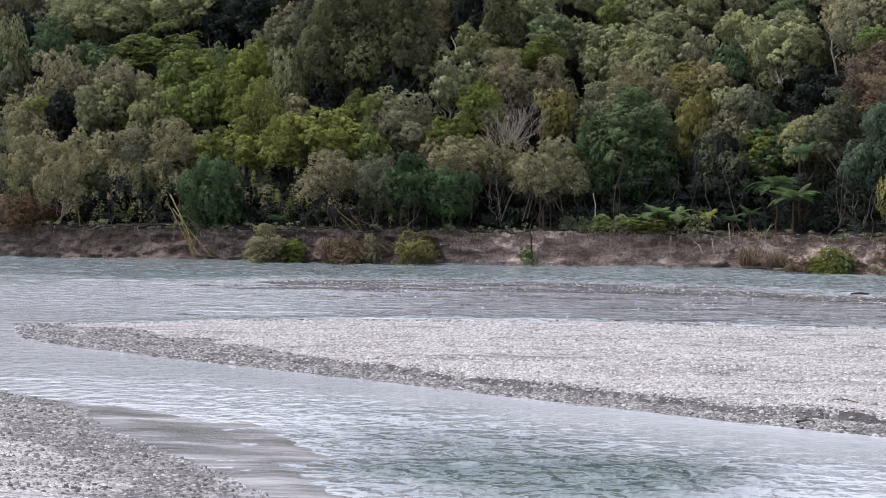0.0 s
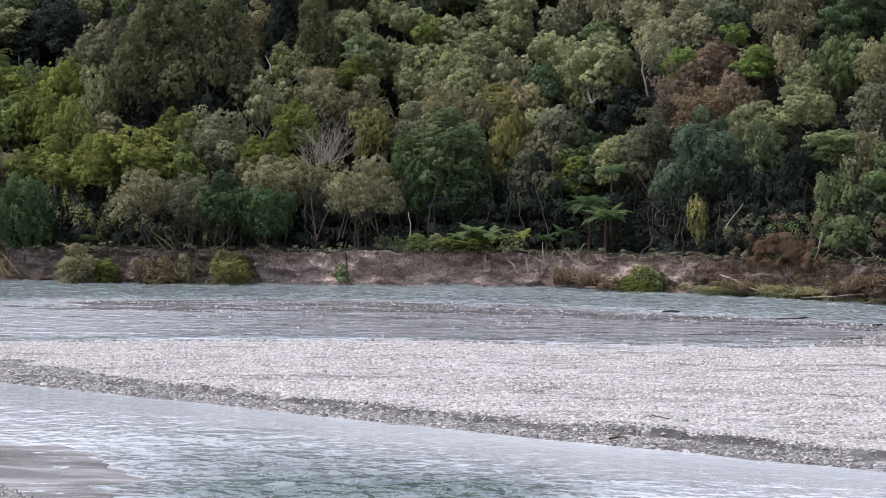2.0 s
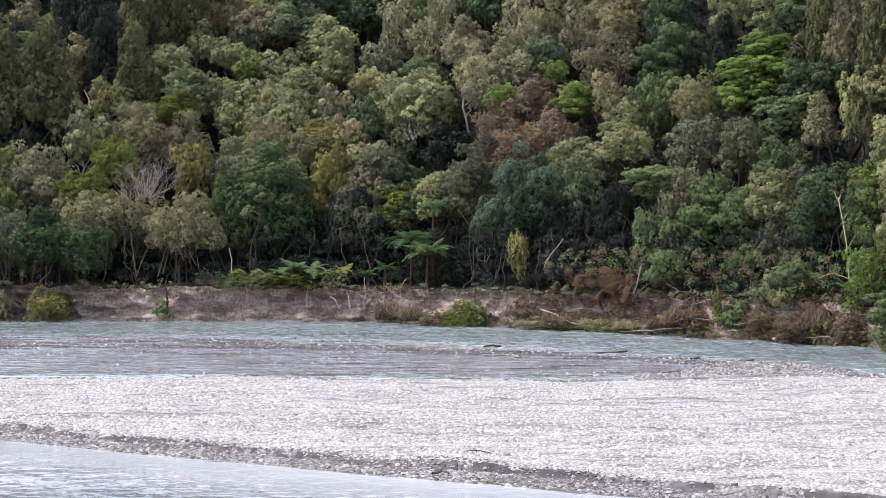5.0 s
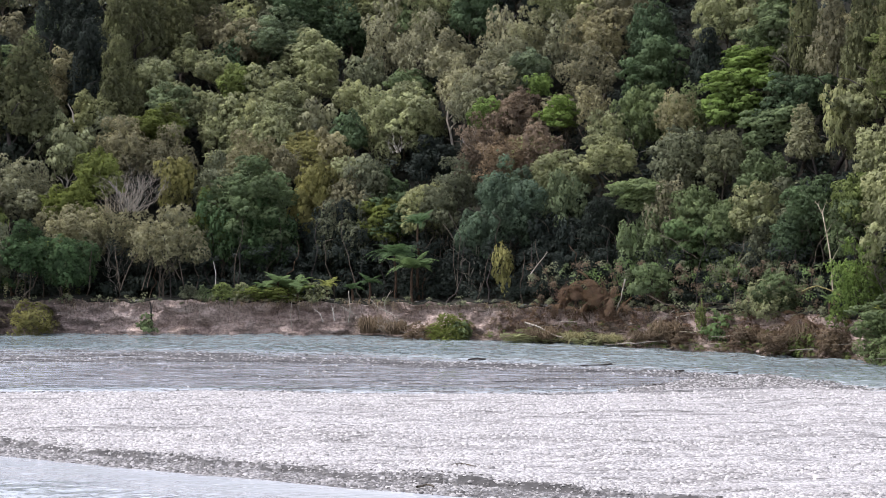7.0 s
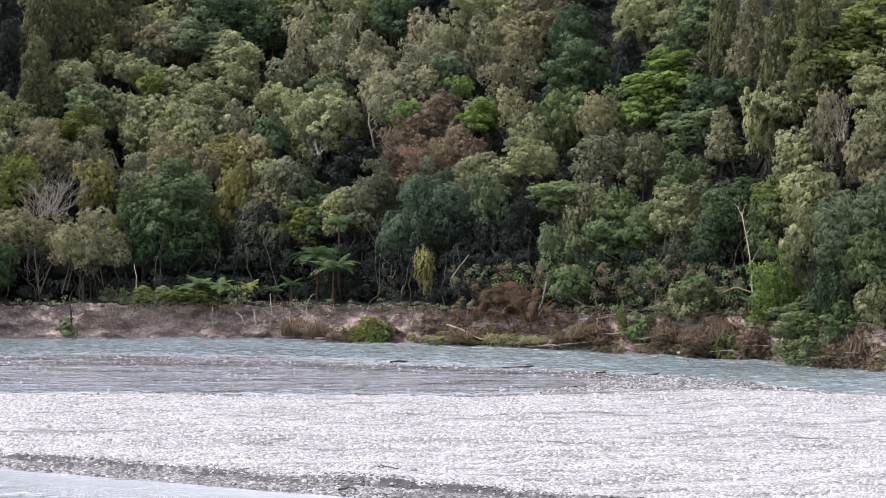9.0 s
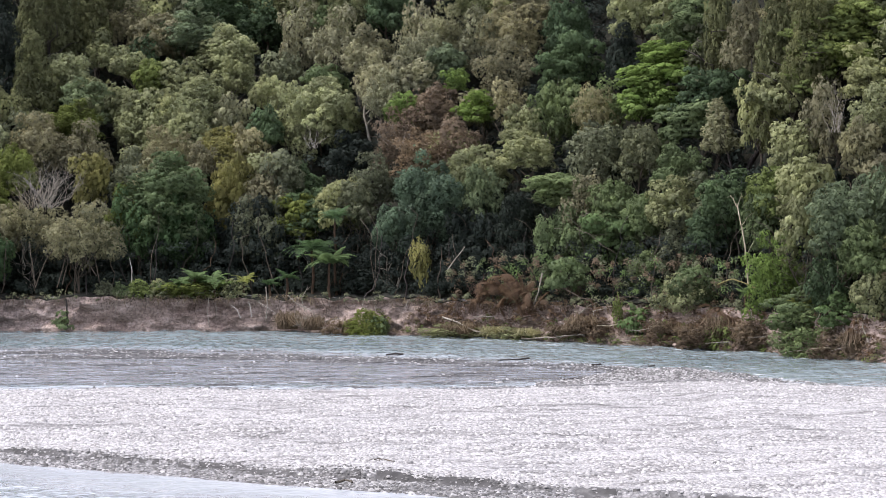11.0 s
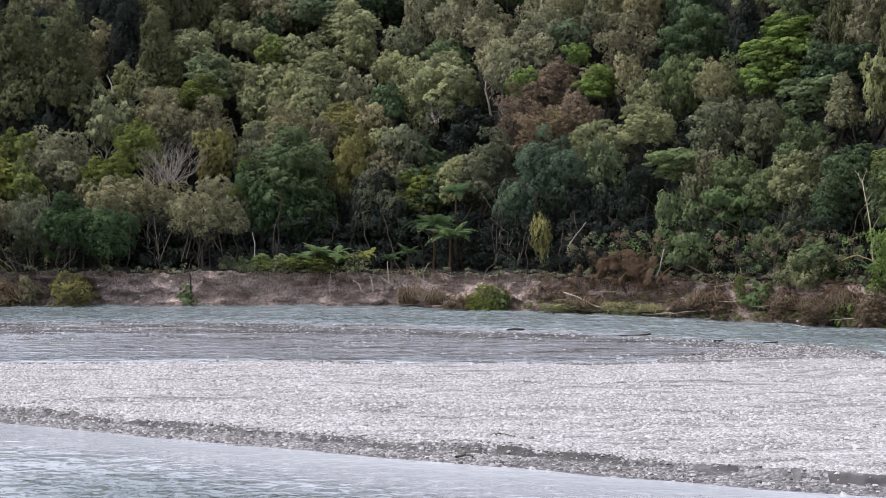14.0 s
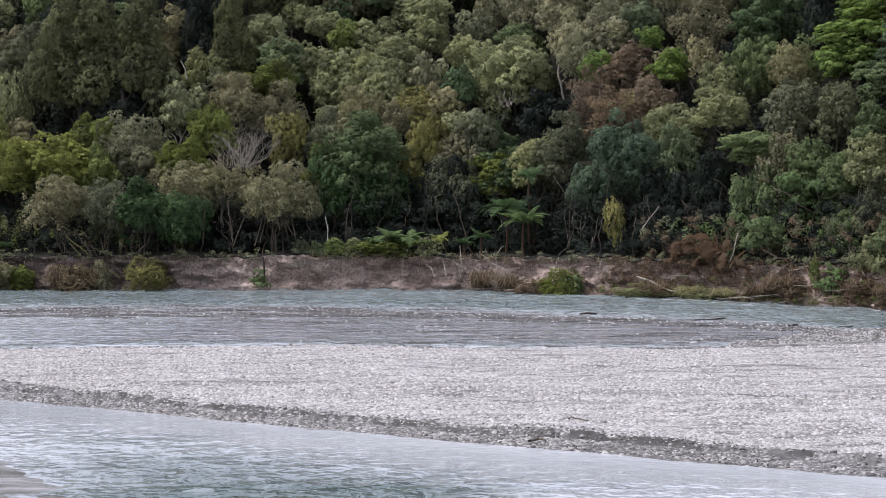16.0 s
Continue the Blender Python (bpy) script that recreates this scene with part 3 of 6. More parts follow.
# ---------------------------------------------------------------- trees
def leaf_cloud(rng, centres, normals, radii, flat, per, leaf, droop=0.0):
    """Small three-cornered leaves on the outer side of many clumps: corners, soft normals, and the clump of each leaf."""
    n = len(centres)
    cid = np.repeat(np.arange(n), per)
    m = len(cid)
    d = rng.normal(0, 0.8, (m, 3)) + normals[cid] * 0.95 + np.array((0, 0, 0.45))
    d /= np.linalg.norm(d, axis=1, keepdims=True)
    r = radii[cid] * (0.40 + 0.80 * rng.uniform(0, 1, m) ** 0.6)
    p = centres[cid] + d * r[:, None] * np.array((1, 1, flat))
    p[:, 2] -= droop * rng.uniform(0, 1, m) ** 2
    nrm = d + rng.normal(0, 0.26, (m, 3)) + np.array((0, 0, 0.3))
    nrm /= np.linalg.norm(nrm, axis=1, keepdims=True)
    a = np.cross(nrm, rng.normal(0, 1, (m, 3)))
    a /= np.linalg.norm(a, axis=1, keepdims=True) + 1e-9
    b = np.cross(nrm, a)
    s = leaf * rng.uniform(0.6, 1.4, m)[:, None]
    tri = np.stack([p + a * s * 0.62, p - a * s * 0.38 + b * s * 0.42, p - a * s * 0.38 - b * s * 0.42], 1)
    soft = d * 0.80 + normals[cid] * 0.55 + nrm * 0.10
    soft /= np.linalg.norm(soft, axis=1, keepdims=True)
    return tri.reshape(-1, 3), np.repeat(soft, 3, 0), np.repeat(cid, 3)


def leaf_mesh(name, clouds, tones, mat):
    """One mesh from leaf clouds, with a lighter or darker tone for each clump."""
    V, N = np.concatenate([c[0] for c in clouds]), np.concatenate([c[1] for c in clouds])
    me = mesh_from(name, V, np.arange(len(V)).reshape(-1, 3), [mat], normals=N)
    tone = np.concatenate([t[c[2]] for c, t in zip(clouds, tones)])
    me.attributes.new("tone", "FLOAT", "POINT").data.foreach_set("value", tone.astype(np.float32))
    return me


def crown_boughs(rng, style, R):
    """The boughs of a crown: centres, radii and how tall each is for its width."""
    C, L, S = [], [], []
    if style == "spire":
        levels = 9
        for i in range(levels):
            t = (i + 0.5) / levels
            w = 0.95 * (1 - t) ** 0.75 + 0.12
            for a in np.arange(6 if t < 0.5 else 4) * (1.05 if t < 0.5 else 1.57) + rng.uniform(0, 6.28):
                o = w * R * rng.uniform(0.35, 0.85)
                C.append((math.cos(a) * o, math.sin(a) * o, (t * 2.55 - 1.1 + rng.uniform(-0.12, 0.12)) * R))
                L.append(R * (0.13 + 0.17 * w) * rng.uniform(0.7, 1.25))
                S.append(rng.uniform(0.9, 1.5))
        return np.array(C), np.array(L), np.array(S)
    size = R ** 0.4 * {"dome": 0.40, "open": 0.36, "tier": 0.46, "drape": 0.38}[style]
    low = {"drape": -0.85, "tier": -0.5}.get(style, -0.75)
    bulge = rng.uniform(0, 6.28, 4)
    want = int(2.3 * (R / size) ** 2 * 0.8) + 3
    C.append((0.0, 0.0, -0.1 * R)), L.append(0.5 * R), S.append(0.9)
    for i in range(40 * want):
        d = rng.normal(0, 1, 3)
        d /= np.linalg.norm(d)
        if d[2] < low:
            continue
        a = math.atan2(d[1], d[0])
        w = 0.88 + 0.17 * math.sin(2 * a + bulge[0]) + 0.16 * math.sin(3 * a + bulge[1]) + 0.13 * math.sin(5 * d[2] + a + bulge[2])
        r = size * rng.uniform(0.6, 1.35)
        o = R * w * rng.uniform(0.70, 1.12) - r * 0.65
        c = np.array((d[0], d[1], d[2] * 0.9)) * o
        if any(np.linalg.norm(c - q) < 0.62 * (r + l) for q, l in zip(C[1:], L[1:])):
            continue
        C.append(c), L.append(r)
        S.append({"dome": 0.85, "open": 1.0, "tier": 0.45, "drape": 0.95 if d[2] > 0.2 else 1.2}[style] * rng.uniform(0.8, 1.25))
        if len(C) >= want:
            break
    return np.array([np.asarray(c, float) for c in C]), np.array(L), np.array(S)


def crown_shape(rng, style, R):
    """Leaf clumps on the outside of the boughs: centres, outward directions, radii and tones."""
    C, L, S = crown_boughs(rng, style, R)
    c0 = (0.17 + 0.05 * R ** 0.5) * {"open": 0.85}.get(style, 1.0)
    gap = {"dome": 0.58, "open": 0.66, "tier": 0.58, "drape": 0.60, "spire": 0.62}[style]
    want = int(sum(L ** 2) * 2.6 * math.pi / (c0 * c0 * 2.5)) + 12
    top = 14 * want
    pick = rng.choice(len(L), top, p=L ** 2 / sum(L ** 2))
    D = rng.normal(0, 1, (top, 3))
    D[:, 2] += 0.2
    D /= np.linalg.norm(D, axis=1, keepdims=True)
    P = C[pick] + D * (L[pick] * rng.uniform(0.80, 1.12, top))[:, None] * np.stack([np.ones(top), np.ones(top), S[pick]], -1)
    inside = np.zeros(top, bool)
    for c, r, t in zip(C, L, S):
        inside |= (((P - c) / (1, 1, t)) ** 2).sum(1) < (0.78 * r) ** 2
    ok = ~inside & (D[:, 2] > (-0.8 if style == "drape" else -0.55))
    P, D, pick = P[ok], D[ok], pick[ok]
    rs = c0 * rng.uniform(0.6, 1.45, len(P))
    keep_p, keep_r, keep_i = np.zeros((want, 3)), np.zeros(want), []
    n = 0
    for i in range(min(len(P), 6 * want)):
        if n and (((keep_p[:n] - P[i]) ** 2).sum(1) < (gap * (keep_r[:n] + rs[i])) ** 2).any():
            continue
        keep_p[n], keep_r[n] = P[i], rs[i]
        keep_i.append(i)
        n += 1
        if n == want:
            break
    bough = rng.normal(0, 0.15, len(L))
    tone = np.clip(bough[pick[keep_i]] + rng.normal(0, 0.13, n), -0.4, 0.45)
    return keep_p[:n], D[keep_i], keep_r[:n], tone


CROWNS, TRUNKS = {}, {}
FLAT = {"dome": 0.8, "open": 1.0, "tier": 0.5, "drape": 1.1, "spire": 0.9}
SIZES = (0.8, 1.4, 2.2, 3.2)


def crown_mesh(style, R, variant, sparse=False):
    key = (style, R, variant, sparse)
    if key not in CROWNS:
        rng = np.random.default_rng(sum(map(ord, style)) * 31 + int(R * 10) * 7 + variant)
        cs, ns, rs, tone = crown_shape(rng, style, R)
        leaf = {"open": 0.13, "tier": 0.16}.get(style, 0.15) * (1.35 if sparse else 1)
        per = np.maximum(6, rs ** 2 * (250 if sparse else 450)).astype(int)
        main = leaf_cloud(rng, cs, ns, rs, FLAT[style], per, leaf, {"drape": 0.2, "spire": 0.2}.get(style, 0.0))
        # loose sprays that break the outline
        k = max(8, len(cs) // 5)
        pick = rng.integers(0, len(cs), k)
        loose = leaf_cloud(rng, cs[pick] * 1.06 + rng.normal(0, 0.10 * R ** 0.5, (k, 3)), ns[pick], rs[pick] * 0.6, FLAT[style], np.full(k, 6 if sparse else 10), leaf * 0.9)
        CROWNS[key] = leaf_mesh("crown", (main, loose), (tone, tone[pick]), LEAVES["green"])
    return CROWNS[key]


def trunk_mesh(kind, variant):
    """Stems for a tree one metre high: one or several, with limbs that fork into the crown."""
    key = (kind, variant)
    if key not in TRUNKS:
        rng = np.random.default_rng(900 + variant + 50 * len(kind))
        lines = []
        for s in range({"single": 1, "multi": 4}[kind]):
            foot = rng.normal(0, 0.035, 3) * (kind == "multi") * (1, 1, 0)
            head = np.array((rng.normal(0, 0.09), rng.normal(0, 0.09), rng.uniform(0.62, 0.74)))
            thick = 0.020 if kind == "single" else rng.uniform(0.007, 0.013)
            pts, rad = bent(rng, foot - (0, 0, 0.03), head, thick, thick * 0.45, 8, 0.10)
            rad[0] *= 1.5
            lines.append((pts, rad))
            for b in range(7 if kind == "single" else 4):
                i = int(rng.integers(3, 8))
                a = rng.uniform(0, 6.28)
                tip = pts[i] + np.array((math.cos(a) * 0.24, math.sin(a) * 0.24, rng.uniform(0.10, 0.3)))
                lines.append(bent(rng, pts[i], tip, rad[i] * 0.6, 0.002, 6, 0.14))
        TRUNKS[key] = tubes("trunk", lines, BARK, 4)
    return TRUNKS[key]


KINDS = {
    "olive": "olive-green", "olivelight": "light olive-green", "greyolive": "grey-green", "brownolive": "brownish olive", "green": "mid-green",
    "deep": "deep green", "blue": "blue-green", "lime": "yellow-green", "gold": "golden-yellow", "vivid": "fresh bright green", "moss": "mossy yellow-green",
    "dark": "very dark shade-toned green", "russet": "russet brown withered", "pale": "pale straw-green", "rust": "rust-brown dead", "straw": "dry straw-coloured",
    "darkolive": "dark olive", "leaf": "warm green", "warm": "warm olive", "sage": "sage-green", "teal": "blue-green", "dry": "dry brown", "conifer": "dark yellow-green", "fern": "light green", "ferndark": "dark green",
}
FORM = {
    "dome": ("broadleaf_tree", "broadleaf tree with clumpy crown", "tree"),
    "open": ("feathery_tree", "tree with feathery crown", "tree"),
    "tier": ("layered_tree", "tree with flat layered sprays", "tree"),
    "drape": ("vine_covered_tree", "tree draped in climbing vines", "tree"),
    "spire": ("conifer_tree", "narrow conifer with drooping foliage", "tree"),
}
placed = []
crng = random.Random(7)


def tree(x, y, h, wide, tall, hue="green", style="dome", stems="single", bark=None, where="on the slope", sparse=False):
    """A tree whose foot is at x, y: its height, and the width and height of its crown."""
    variant = crng.randrange(3)
    R = min(SIZES, key=lambda r: abs(math.log(r / (wide / 2))))
    z = gz(x, y)
    name, words, cat = FORM[style]
    root = empty(name, x, y, z - 0.05, crng.uniform(0, 360))
    trunk = part("trunk", trunk_mesh(stems, variant), root, Matrix.Diagonal((h, h, h * (1 - 0.45 * tall / h), 1)), bark or (BARK_DARK if style == "spire" else BARK_PALE if crng.random() < 0.14 else BARK))
    top = 0.97 if style != "spire" else 1.55
    bottom = {"drape": 0.88, "spire": 1.2, "tier": 0.6}.get(style, 0.82)
    tall *= {"drape": 1.1, "spire": 1.0, "tier": 1.15}.get(style, 1.32)
    kz = tall / ((top + bottom) * R)
    k = wide / (2.12 * R)
    part("crown", crown_mesh(style, R, variant, sparse), root, Matrix.Translation((0, 0, h - top * R * kz)) @ pose(0, 0, 0, crng.uniform(-9, 9), crng.uniform(-9, 9)) @ Matrix.Diagonal((k * crng.uniform(0.86, 1.2), k * crng.uniform(0.86, 1.2), kz, 1)), LEAVES[hue])
    tagged(root, f"{KINDS[hue]} {words} {where}", cat, "forest trees")
    placed.append((x, y, wide))
    return root


def shrub(x, y, wide, tall, hue="green", style="dome", z=None, name="shrub", words="low leafy shrub on the river bank"):
    """A bush whose leaves reach the ground."""
    R = min(SIZES, key=lambda r: abs(math.log(r / (wide / 2))))
    z = gz(x, y) if z is None else z
    root = empty(name, x, y, z, crng.uniform(0, 360))
    kz = tall / (1.42 * R)
    part("stem", trunk_mesh("multi", crng.randrange(3)), root, Matrix.Diagonal((tall * 1.3, tall * 1.3, tall * 0.9, 1)), BARK)
    part("foliage", crown_mesh(style, R, crng.randrange(3)), root, Matrix.Translation((0, 0, 0.36 * R * kz)) @ Matrix.Diagonal((wide / (2.12 * R), wide / (2.12 * R), kz, 1)), LEAVES[hue])
    return tagged(root, f"{KINDS[hue]} {words}", "shrub", "bank shrubs")


# trees at the forest edge and on the slope: foot, height, width and height of the crown
tree(-67.3, 175.9, 7.5, 4.5, 3.6, "deep", "dome")
tree(-71.7, 177.0, 7.5, 4.6, 6.7, "olive", "open")
tree(-66.9, 180.4, 7.5, 5.9, 3.7, "olive", "open")
tree(-72.9, 182.7, 7.5, 5.4, 4.0, "brownolive", "open")
tree(-62.1, 180.6, 7.5, 6.4, 3.7, "olive", "dome")
tree(-57.8, 175.5, 7.5, 6.7, 3.8, "moss", "tier")
tree(-53.4, 172.0, 7.5, 5.1, 4.0, "leaf", "tier")
tree(-65.0, 171.8, 7.5, 5.1, 5.1, "brownolive", "open")
tree(-60.0, 171.4, 7.5, 6.0, 5.1, "brownolive", "open")
tree(-60.4, 168.3, 7.5, 5.0, 3.7, "olive", "dome")
tree(-54.3, 171.3, 7.5, 4.2, 3.7, "moss", "dome")
tree(-52.4, 168.0, 7.5, 4.6, 3.6, "moss", "dome")
tree(-55.7, 167.8, 7.5, 4.1, 3.6, "olive", "dome")
tree(-48.3, 172.2, 7.5, 4.4, 4.0, "leaf", "dome")
tree(-44.5, 169.7, 7.5, 4.1, 5.1, "olive", "open")
tree(-47.3, 166.5, 7.5, 3.4, 3.6, "leaf", "dome")
tree(-50.2, 169.0, 7.5, 3.7, 3.7, "leaf", "dome")
tree(-66.3, 166.7, 7.5, 4.5, 4.1, "warm", "open")
tree(-65.3, 166.2, 7.5, 1.4, 1.1, "lime", "dome")
tree(-57.0, 180.4, 7.5, 6.4, 3.4, "olive", "dome")
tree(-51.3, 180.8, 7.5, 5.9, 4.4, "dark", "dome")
tree(-46.4, 175.9, 7.5, 4.8, 4.3, "darkolive", "dome")
tree(-40.2, 168.7, 14.0, 5.9, 8.7, "conifer", "spire")
tree(-37.4, 169.2, 14.0, 7.3, 9.2, "conifer", "spire")
tree(-33.6, 167.9, 14.0, 5.0, 8.2, "conifer", "spire")
tree(-43.0, 174.2, 7.5, 4.3, 6.1, "darkolive", "dome")
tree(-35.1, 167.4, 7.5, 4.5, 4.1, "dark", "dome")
tree(-31.5, 176.0, 7.5, 5.7, 4.3, "brownolive", "dome")
tree(-31.8, 168.7, 7.5, 2.8, 3.4, "olivelight", "dome")
tree(-29.8, 166.3, 7.5, 3.2, 3.4, "olivelight", "dome")
tree(-28.8, 171.6, 7.5, 3.7, 3.3, "olive", "dome")
tree(-25.8, 167.4, 7.5, 3.6, 2.7, "brownolive", "open")
tree(-23.0, 168.7, 7.5, 5.5, 2.5, "leaf", "dome")
tree(-25.0, 166.6, 7.5, 4.5, 3.6, "brownolive", "open")
tree(-22.1, 166.1, 7.5, 4.5, 3.4, "brownolive", "open")
tree(-20.8, 162.6, 7.5, 3.2, 3.3, "gold", "dome")
tree(-27.0, 163.8, 7.5, 4.0, 3.3, "leaf", "dome")
tree(-28.8, 160.8, 7.5, 3.9, 3.1, "leaf", "dome")
tree(-33.7, 163.0, 7.5, 6.2, 4.4, "greyolive", "open")
tree(-36.5, 163.0, 7.5, 3.3, 2.9, "leaf", "dome")
tree(-40.5, 176.6, 7.5, 4.8, 3.4, "darkolive", "dome")
tree(-21.3, 172.1, 7.5, 5.1, 3.3, "olive", "dome")
tree(-26.6, 175.5, 7.5, 5.2, 3.8, "olive", "dome")
tree(-18.3, 170.3, 7.5, 4.2, 3.7, "olive", "dome")
tree(-16.0, 170.4, 7.5, 4.2, 3.2, "olive", "dome")
tree(-14.0, 168.5, 7.5, 5.0, 4.1, "olivelight", "dome")
tree(-15.5, 165.5, 7.5, 4.0, 3.1, "brownolive", "open")
tree(-12.1, 164.2, 7.5, 3.6, 3.1, "brownolive", "dome")
tree(-13.4, 172.0, 7.5, 5.1, 2.8, "olive", "dome")
tree(-10.4, 165.7, 7.5, 4.7, 2.9, "gold", "dome")
tree(-9.1, 165.1, 7.5, 3.1, 3.1, "brownolive", "dome")
tree(-7.3, 161.4, 7.5, 3.1, 2.4, "olive", "dome")
tree(-45.4, 164.9, 8.0, 4.2, 3.6, "lime", "open", "multi", where="at the forest edge")
tree(-46.1, 162.1, 7.5, 5.3, 3.5, "lime", "dome", "multi", where="at the forest edge")
tree(-42.3, 162.0, 7.5, 5.7, 3.5, "lime", "open", "multi", where="at the forest edge")
tree(-38.4, 161.1, 7.5, 6.6, 3.7, "lime", "dome", "multi", where="at the forest edge")
tree(-35.2, 160.4, 7.0, 3.9, 3.5, "moss", "dome", "multi", where="at the forest edge")
tree(-48.3, 162.4, 7.0, 4.0, 3.1, "leaf", "dome", "multi", where="at the forest edge")
tree(-64.0, 162.6, 7.0, 5.7, 4.4, "warm", "open", "multi", where="at the forest edge")
tree(-58.9, 162.8, 7.0, 6.6, 4.6, "warm", "open", "multi", where="at the forest edge")
tree(-52.3, 163.8, 7.0, 6.7, 5.1, "warm", "open", "multi", where="at the forest edge")
tree(-55.6, 163.0, 7.0, 3.1, 1.5, "brownolive", "open", "multi", where="at the forest edge")
# a darker olive, with the shade under the canopy put into its hue
tree(-55.1, 162.0, 6.0, 4.8, 3.5, "darkolive", "open", "multi", where="at the forest edge")
tree(-60.0, 157.2, 6.0, 3.8, 3.8, "brownolive", "open", "multi", where="at the forest edge")
tree(-66.1, 163.0, 6.0, 4.0, 5.3, "olive", "open", "multi", where="at the forest edge")
tree(-59.0, 162.4, 4.5, 3.5, 3.1, "moss", "dome", "multi", where="at the forest edge")
tree(-46.6, 156.1, 5.8, 4.7, 5.6, "ferndark", "drape", "multi", where="at the forest edge")
tree(-36.7, 154.0, 6.2, 5.0, 3.0, "brownolive", "open", "multi", where="at the forest edge")
# hue darkened to carry the shade under the canopy
tree(-33.3, 153.8, 6.0, 4.2, 3.5, "darkolive", "open", "multi", where="at the forest edge")
tree(-28.2, 158.7, 7.0, 6.0, 3.7, "warm", "open", "multi", where="at the forest edge")
tree(-27.9, 153.5, 4.9, 4.6, 3.6, "ferndark", "drape", "multi", where="at the forest edge")
tree(-30.9, 153.6, 5.8, 4.2, 3.0, "ferndark", "dome", "multi", where="at the forest edge")
tree(-24.8, 158.1, 7.0, 5.1, 3.4, "warm", "open", "multi", where="at the forest edge")
tree(-20.6, 153.1, 6.8, 4.6, 3.5, "warm", "open", "multi", where="at the forest edge")
tree(-17.7, 159.3, 7.0, 3.9, 3.9, "leaf", "dome", "multi", where="at the forest edge")
tree(-14.7, 159.2, 9.0, 8.0, 4.7, "blue", "dome", "multi", where="at the forest edge")
# both drapes are coloured dark for the shade below the crown above
tree(-16.6, 158.5, 7.0, 4.3, 5.0, "ferndark", "drape", "multi", where="at the forest edge")
tree(-13.1, 158.3, 6.5, 5.0, 5.0, "ferndark", "drape", "multi", where="at the forest edge")
tree(-10.1, 161.0, 8.0, 3.9, 4.8, "gold", "dome", "multi", where="at the forest edge")
tree(-7.2, 159.7, 7.5, 3.9, 3.9, "brownolive", "dome", "multi", where="at the forest edge")
tree(-4.8, 158.1, 6.0, 4.3, 3.4, "leaf", "tier", "multi", where="at the forest edge")
tree(-7.1, 157.4, 6.5, 4.3, 4.3, "darkolive", "open", "multi", where="at the forest edge")
tree(-1.5, 156.1, 7.0, 3.6, 3.4, "olive", "dome", "multi", where="at the forest edge")
tree(-6.0, 160.2, 8.0, 3.5, 3.0, "darkolive", "dome", "multi", where="at the forest edge")
tree(-25.6, 179.0, 13.0, 4.0, 8.0, "conifer", "spire")
tree(-23.2, 180.0, 13.0, 4.0, 7.5, "conifer", "spire")
tree(-21.3, 182.5, 12.5, 3.8, 6.0, "conifer", "spire")
tree(-29.3, 173.5, 12.0, 4.2, 8.0, "dark", "spire")
tree(-27.0, 172.5, 11.0, 4.0, 7.0, "conifer", "spire")
tree(32.9, 133.3, 7.5, 5.0, 3.2, "moss", "tier")
tree(30.9, 132.4, 7.5, 4.6, 3.0, "moss", "tier")
tree(30.8, 137.0, 7.5, 4.4, 3.0, "olive", "tier")
tree(28.3, 137.5, 7.5, 3.2, 3.0, "olive", "dome")
tree(24.6, 152.1, 7.5, 4.2, 3.0, "green", "tier")
tree(20.8, 158.0, 7.5, 4.0, 3.4, "olive", "dome")
tree(14.3, 167.0, 7.5, 4.4, 3.2, "brownolive", "dome")
tree(-22.0, 172.1, 7.5, 4.7, 3.0, "sage", "dome")
tree(-19.4, 175.6, 7.5, 2.9, 2.1, "olive", "dome")
tree(-30.6, 178.1, 13.0, 4.1, 8.2, "dark", "spire")
tree(-27.7, 176.7, 13.0, 3.8, 7.2, "conifer", "spire")
tree(-33.2, 179.6, 13.0, 4.4, 8.3, "dark", "spire")
tree(-21.8, 178.5, 7.5, 4.4, 2.9, "olive", "dome")
tree(-24.3, 175.6, 7.5, 4.3, 2.9, "olivelight", "dome")
tree(-20.3, 181.6, 7.5, 4.4, 3.0, "brownolive", "open")
tree(-17.0, 170.9, 7.5, 3.5, 2.8, "olive", "dome")
tree(-17.4, 174.3, 7.5, 3.3, 2.4, "moss", "dome")
tree(-15.0, 174.2, 7.5, 3.5, 2.8, "olive", "dome")
tree(-14.3, 180.7, 7.5, 6.4, 3.4, "sage", "dome")
tree(-11.3, 178.1, 7.5, 6.3, 3.6, "olivelight", "dome")
tree(-17.3, 181.0, 7.5, 4.9, 3.9, "brownolive", "dome")
tree(-12.2, 184.8, 7.5, 7.5, 4.0, "deep", "dome")
tree(-13.0, 169.9, 7.5, 4.1, 3.7, "olivelight", "open")
tree(-15.2, 168.3, 7.5, 3.6, 3.2, "olive", "dome")
tree(-10.1, 174.5, 7.5, 3.8, 2.8, "olive", "dome")
tree(-7.4, 166.9, 7.5, 2.9, 2.9, "deep", "dome")
tree(-7.6, 170.9, 7.5, 3.2, 2.5, "olive", "dome")
tree(-10.3, 169.3, 7.5, 3.2, 2.8, "greyolive", "dome")
tree(-6.5, 173.6, 7.5, 3.3, 2.8, "darkolive", "dome")
tree(-2.9, 168.6, 7.5, 7.5, 5.0, "olivelight", "dome")
tree(-5.2, 168.0, 7.5, 4.1, 4.1, "olivelight", "open")
tree(-4.8, 179.3, 7.5, 4.9, 5.3, "pale", "open")
tree(-2.1, 176.3, 7.5, 4.8, 4.8, "pale", "open")
tree(0.5, 172.0, 7.5, 4.4, 3.5, "pale", "dome")
tree(-6.2, 183.9, 7.5, 6.0, 3.5, "olive", "dome")
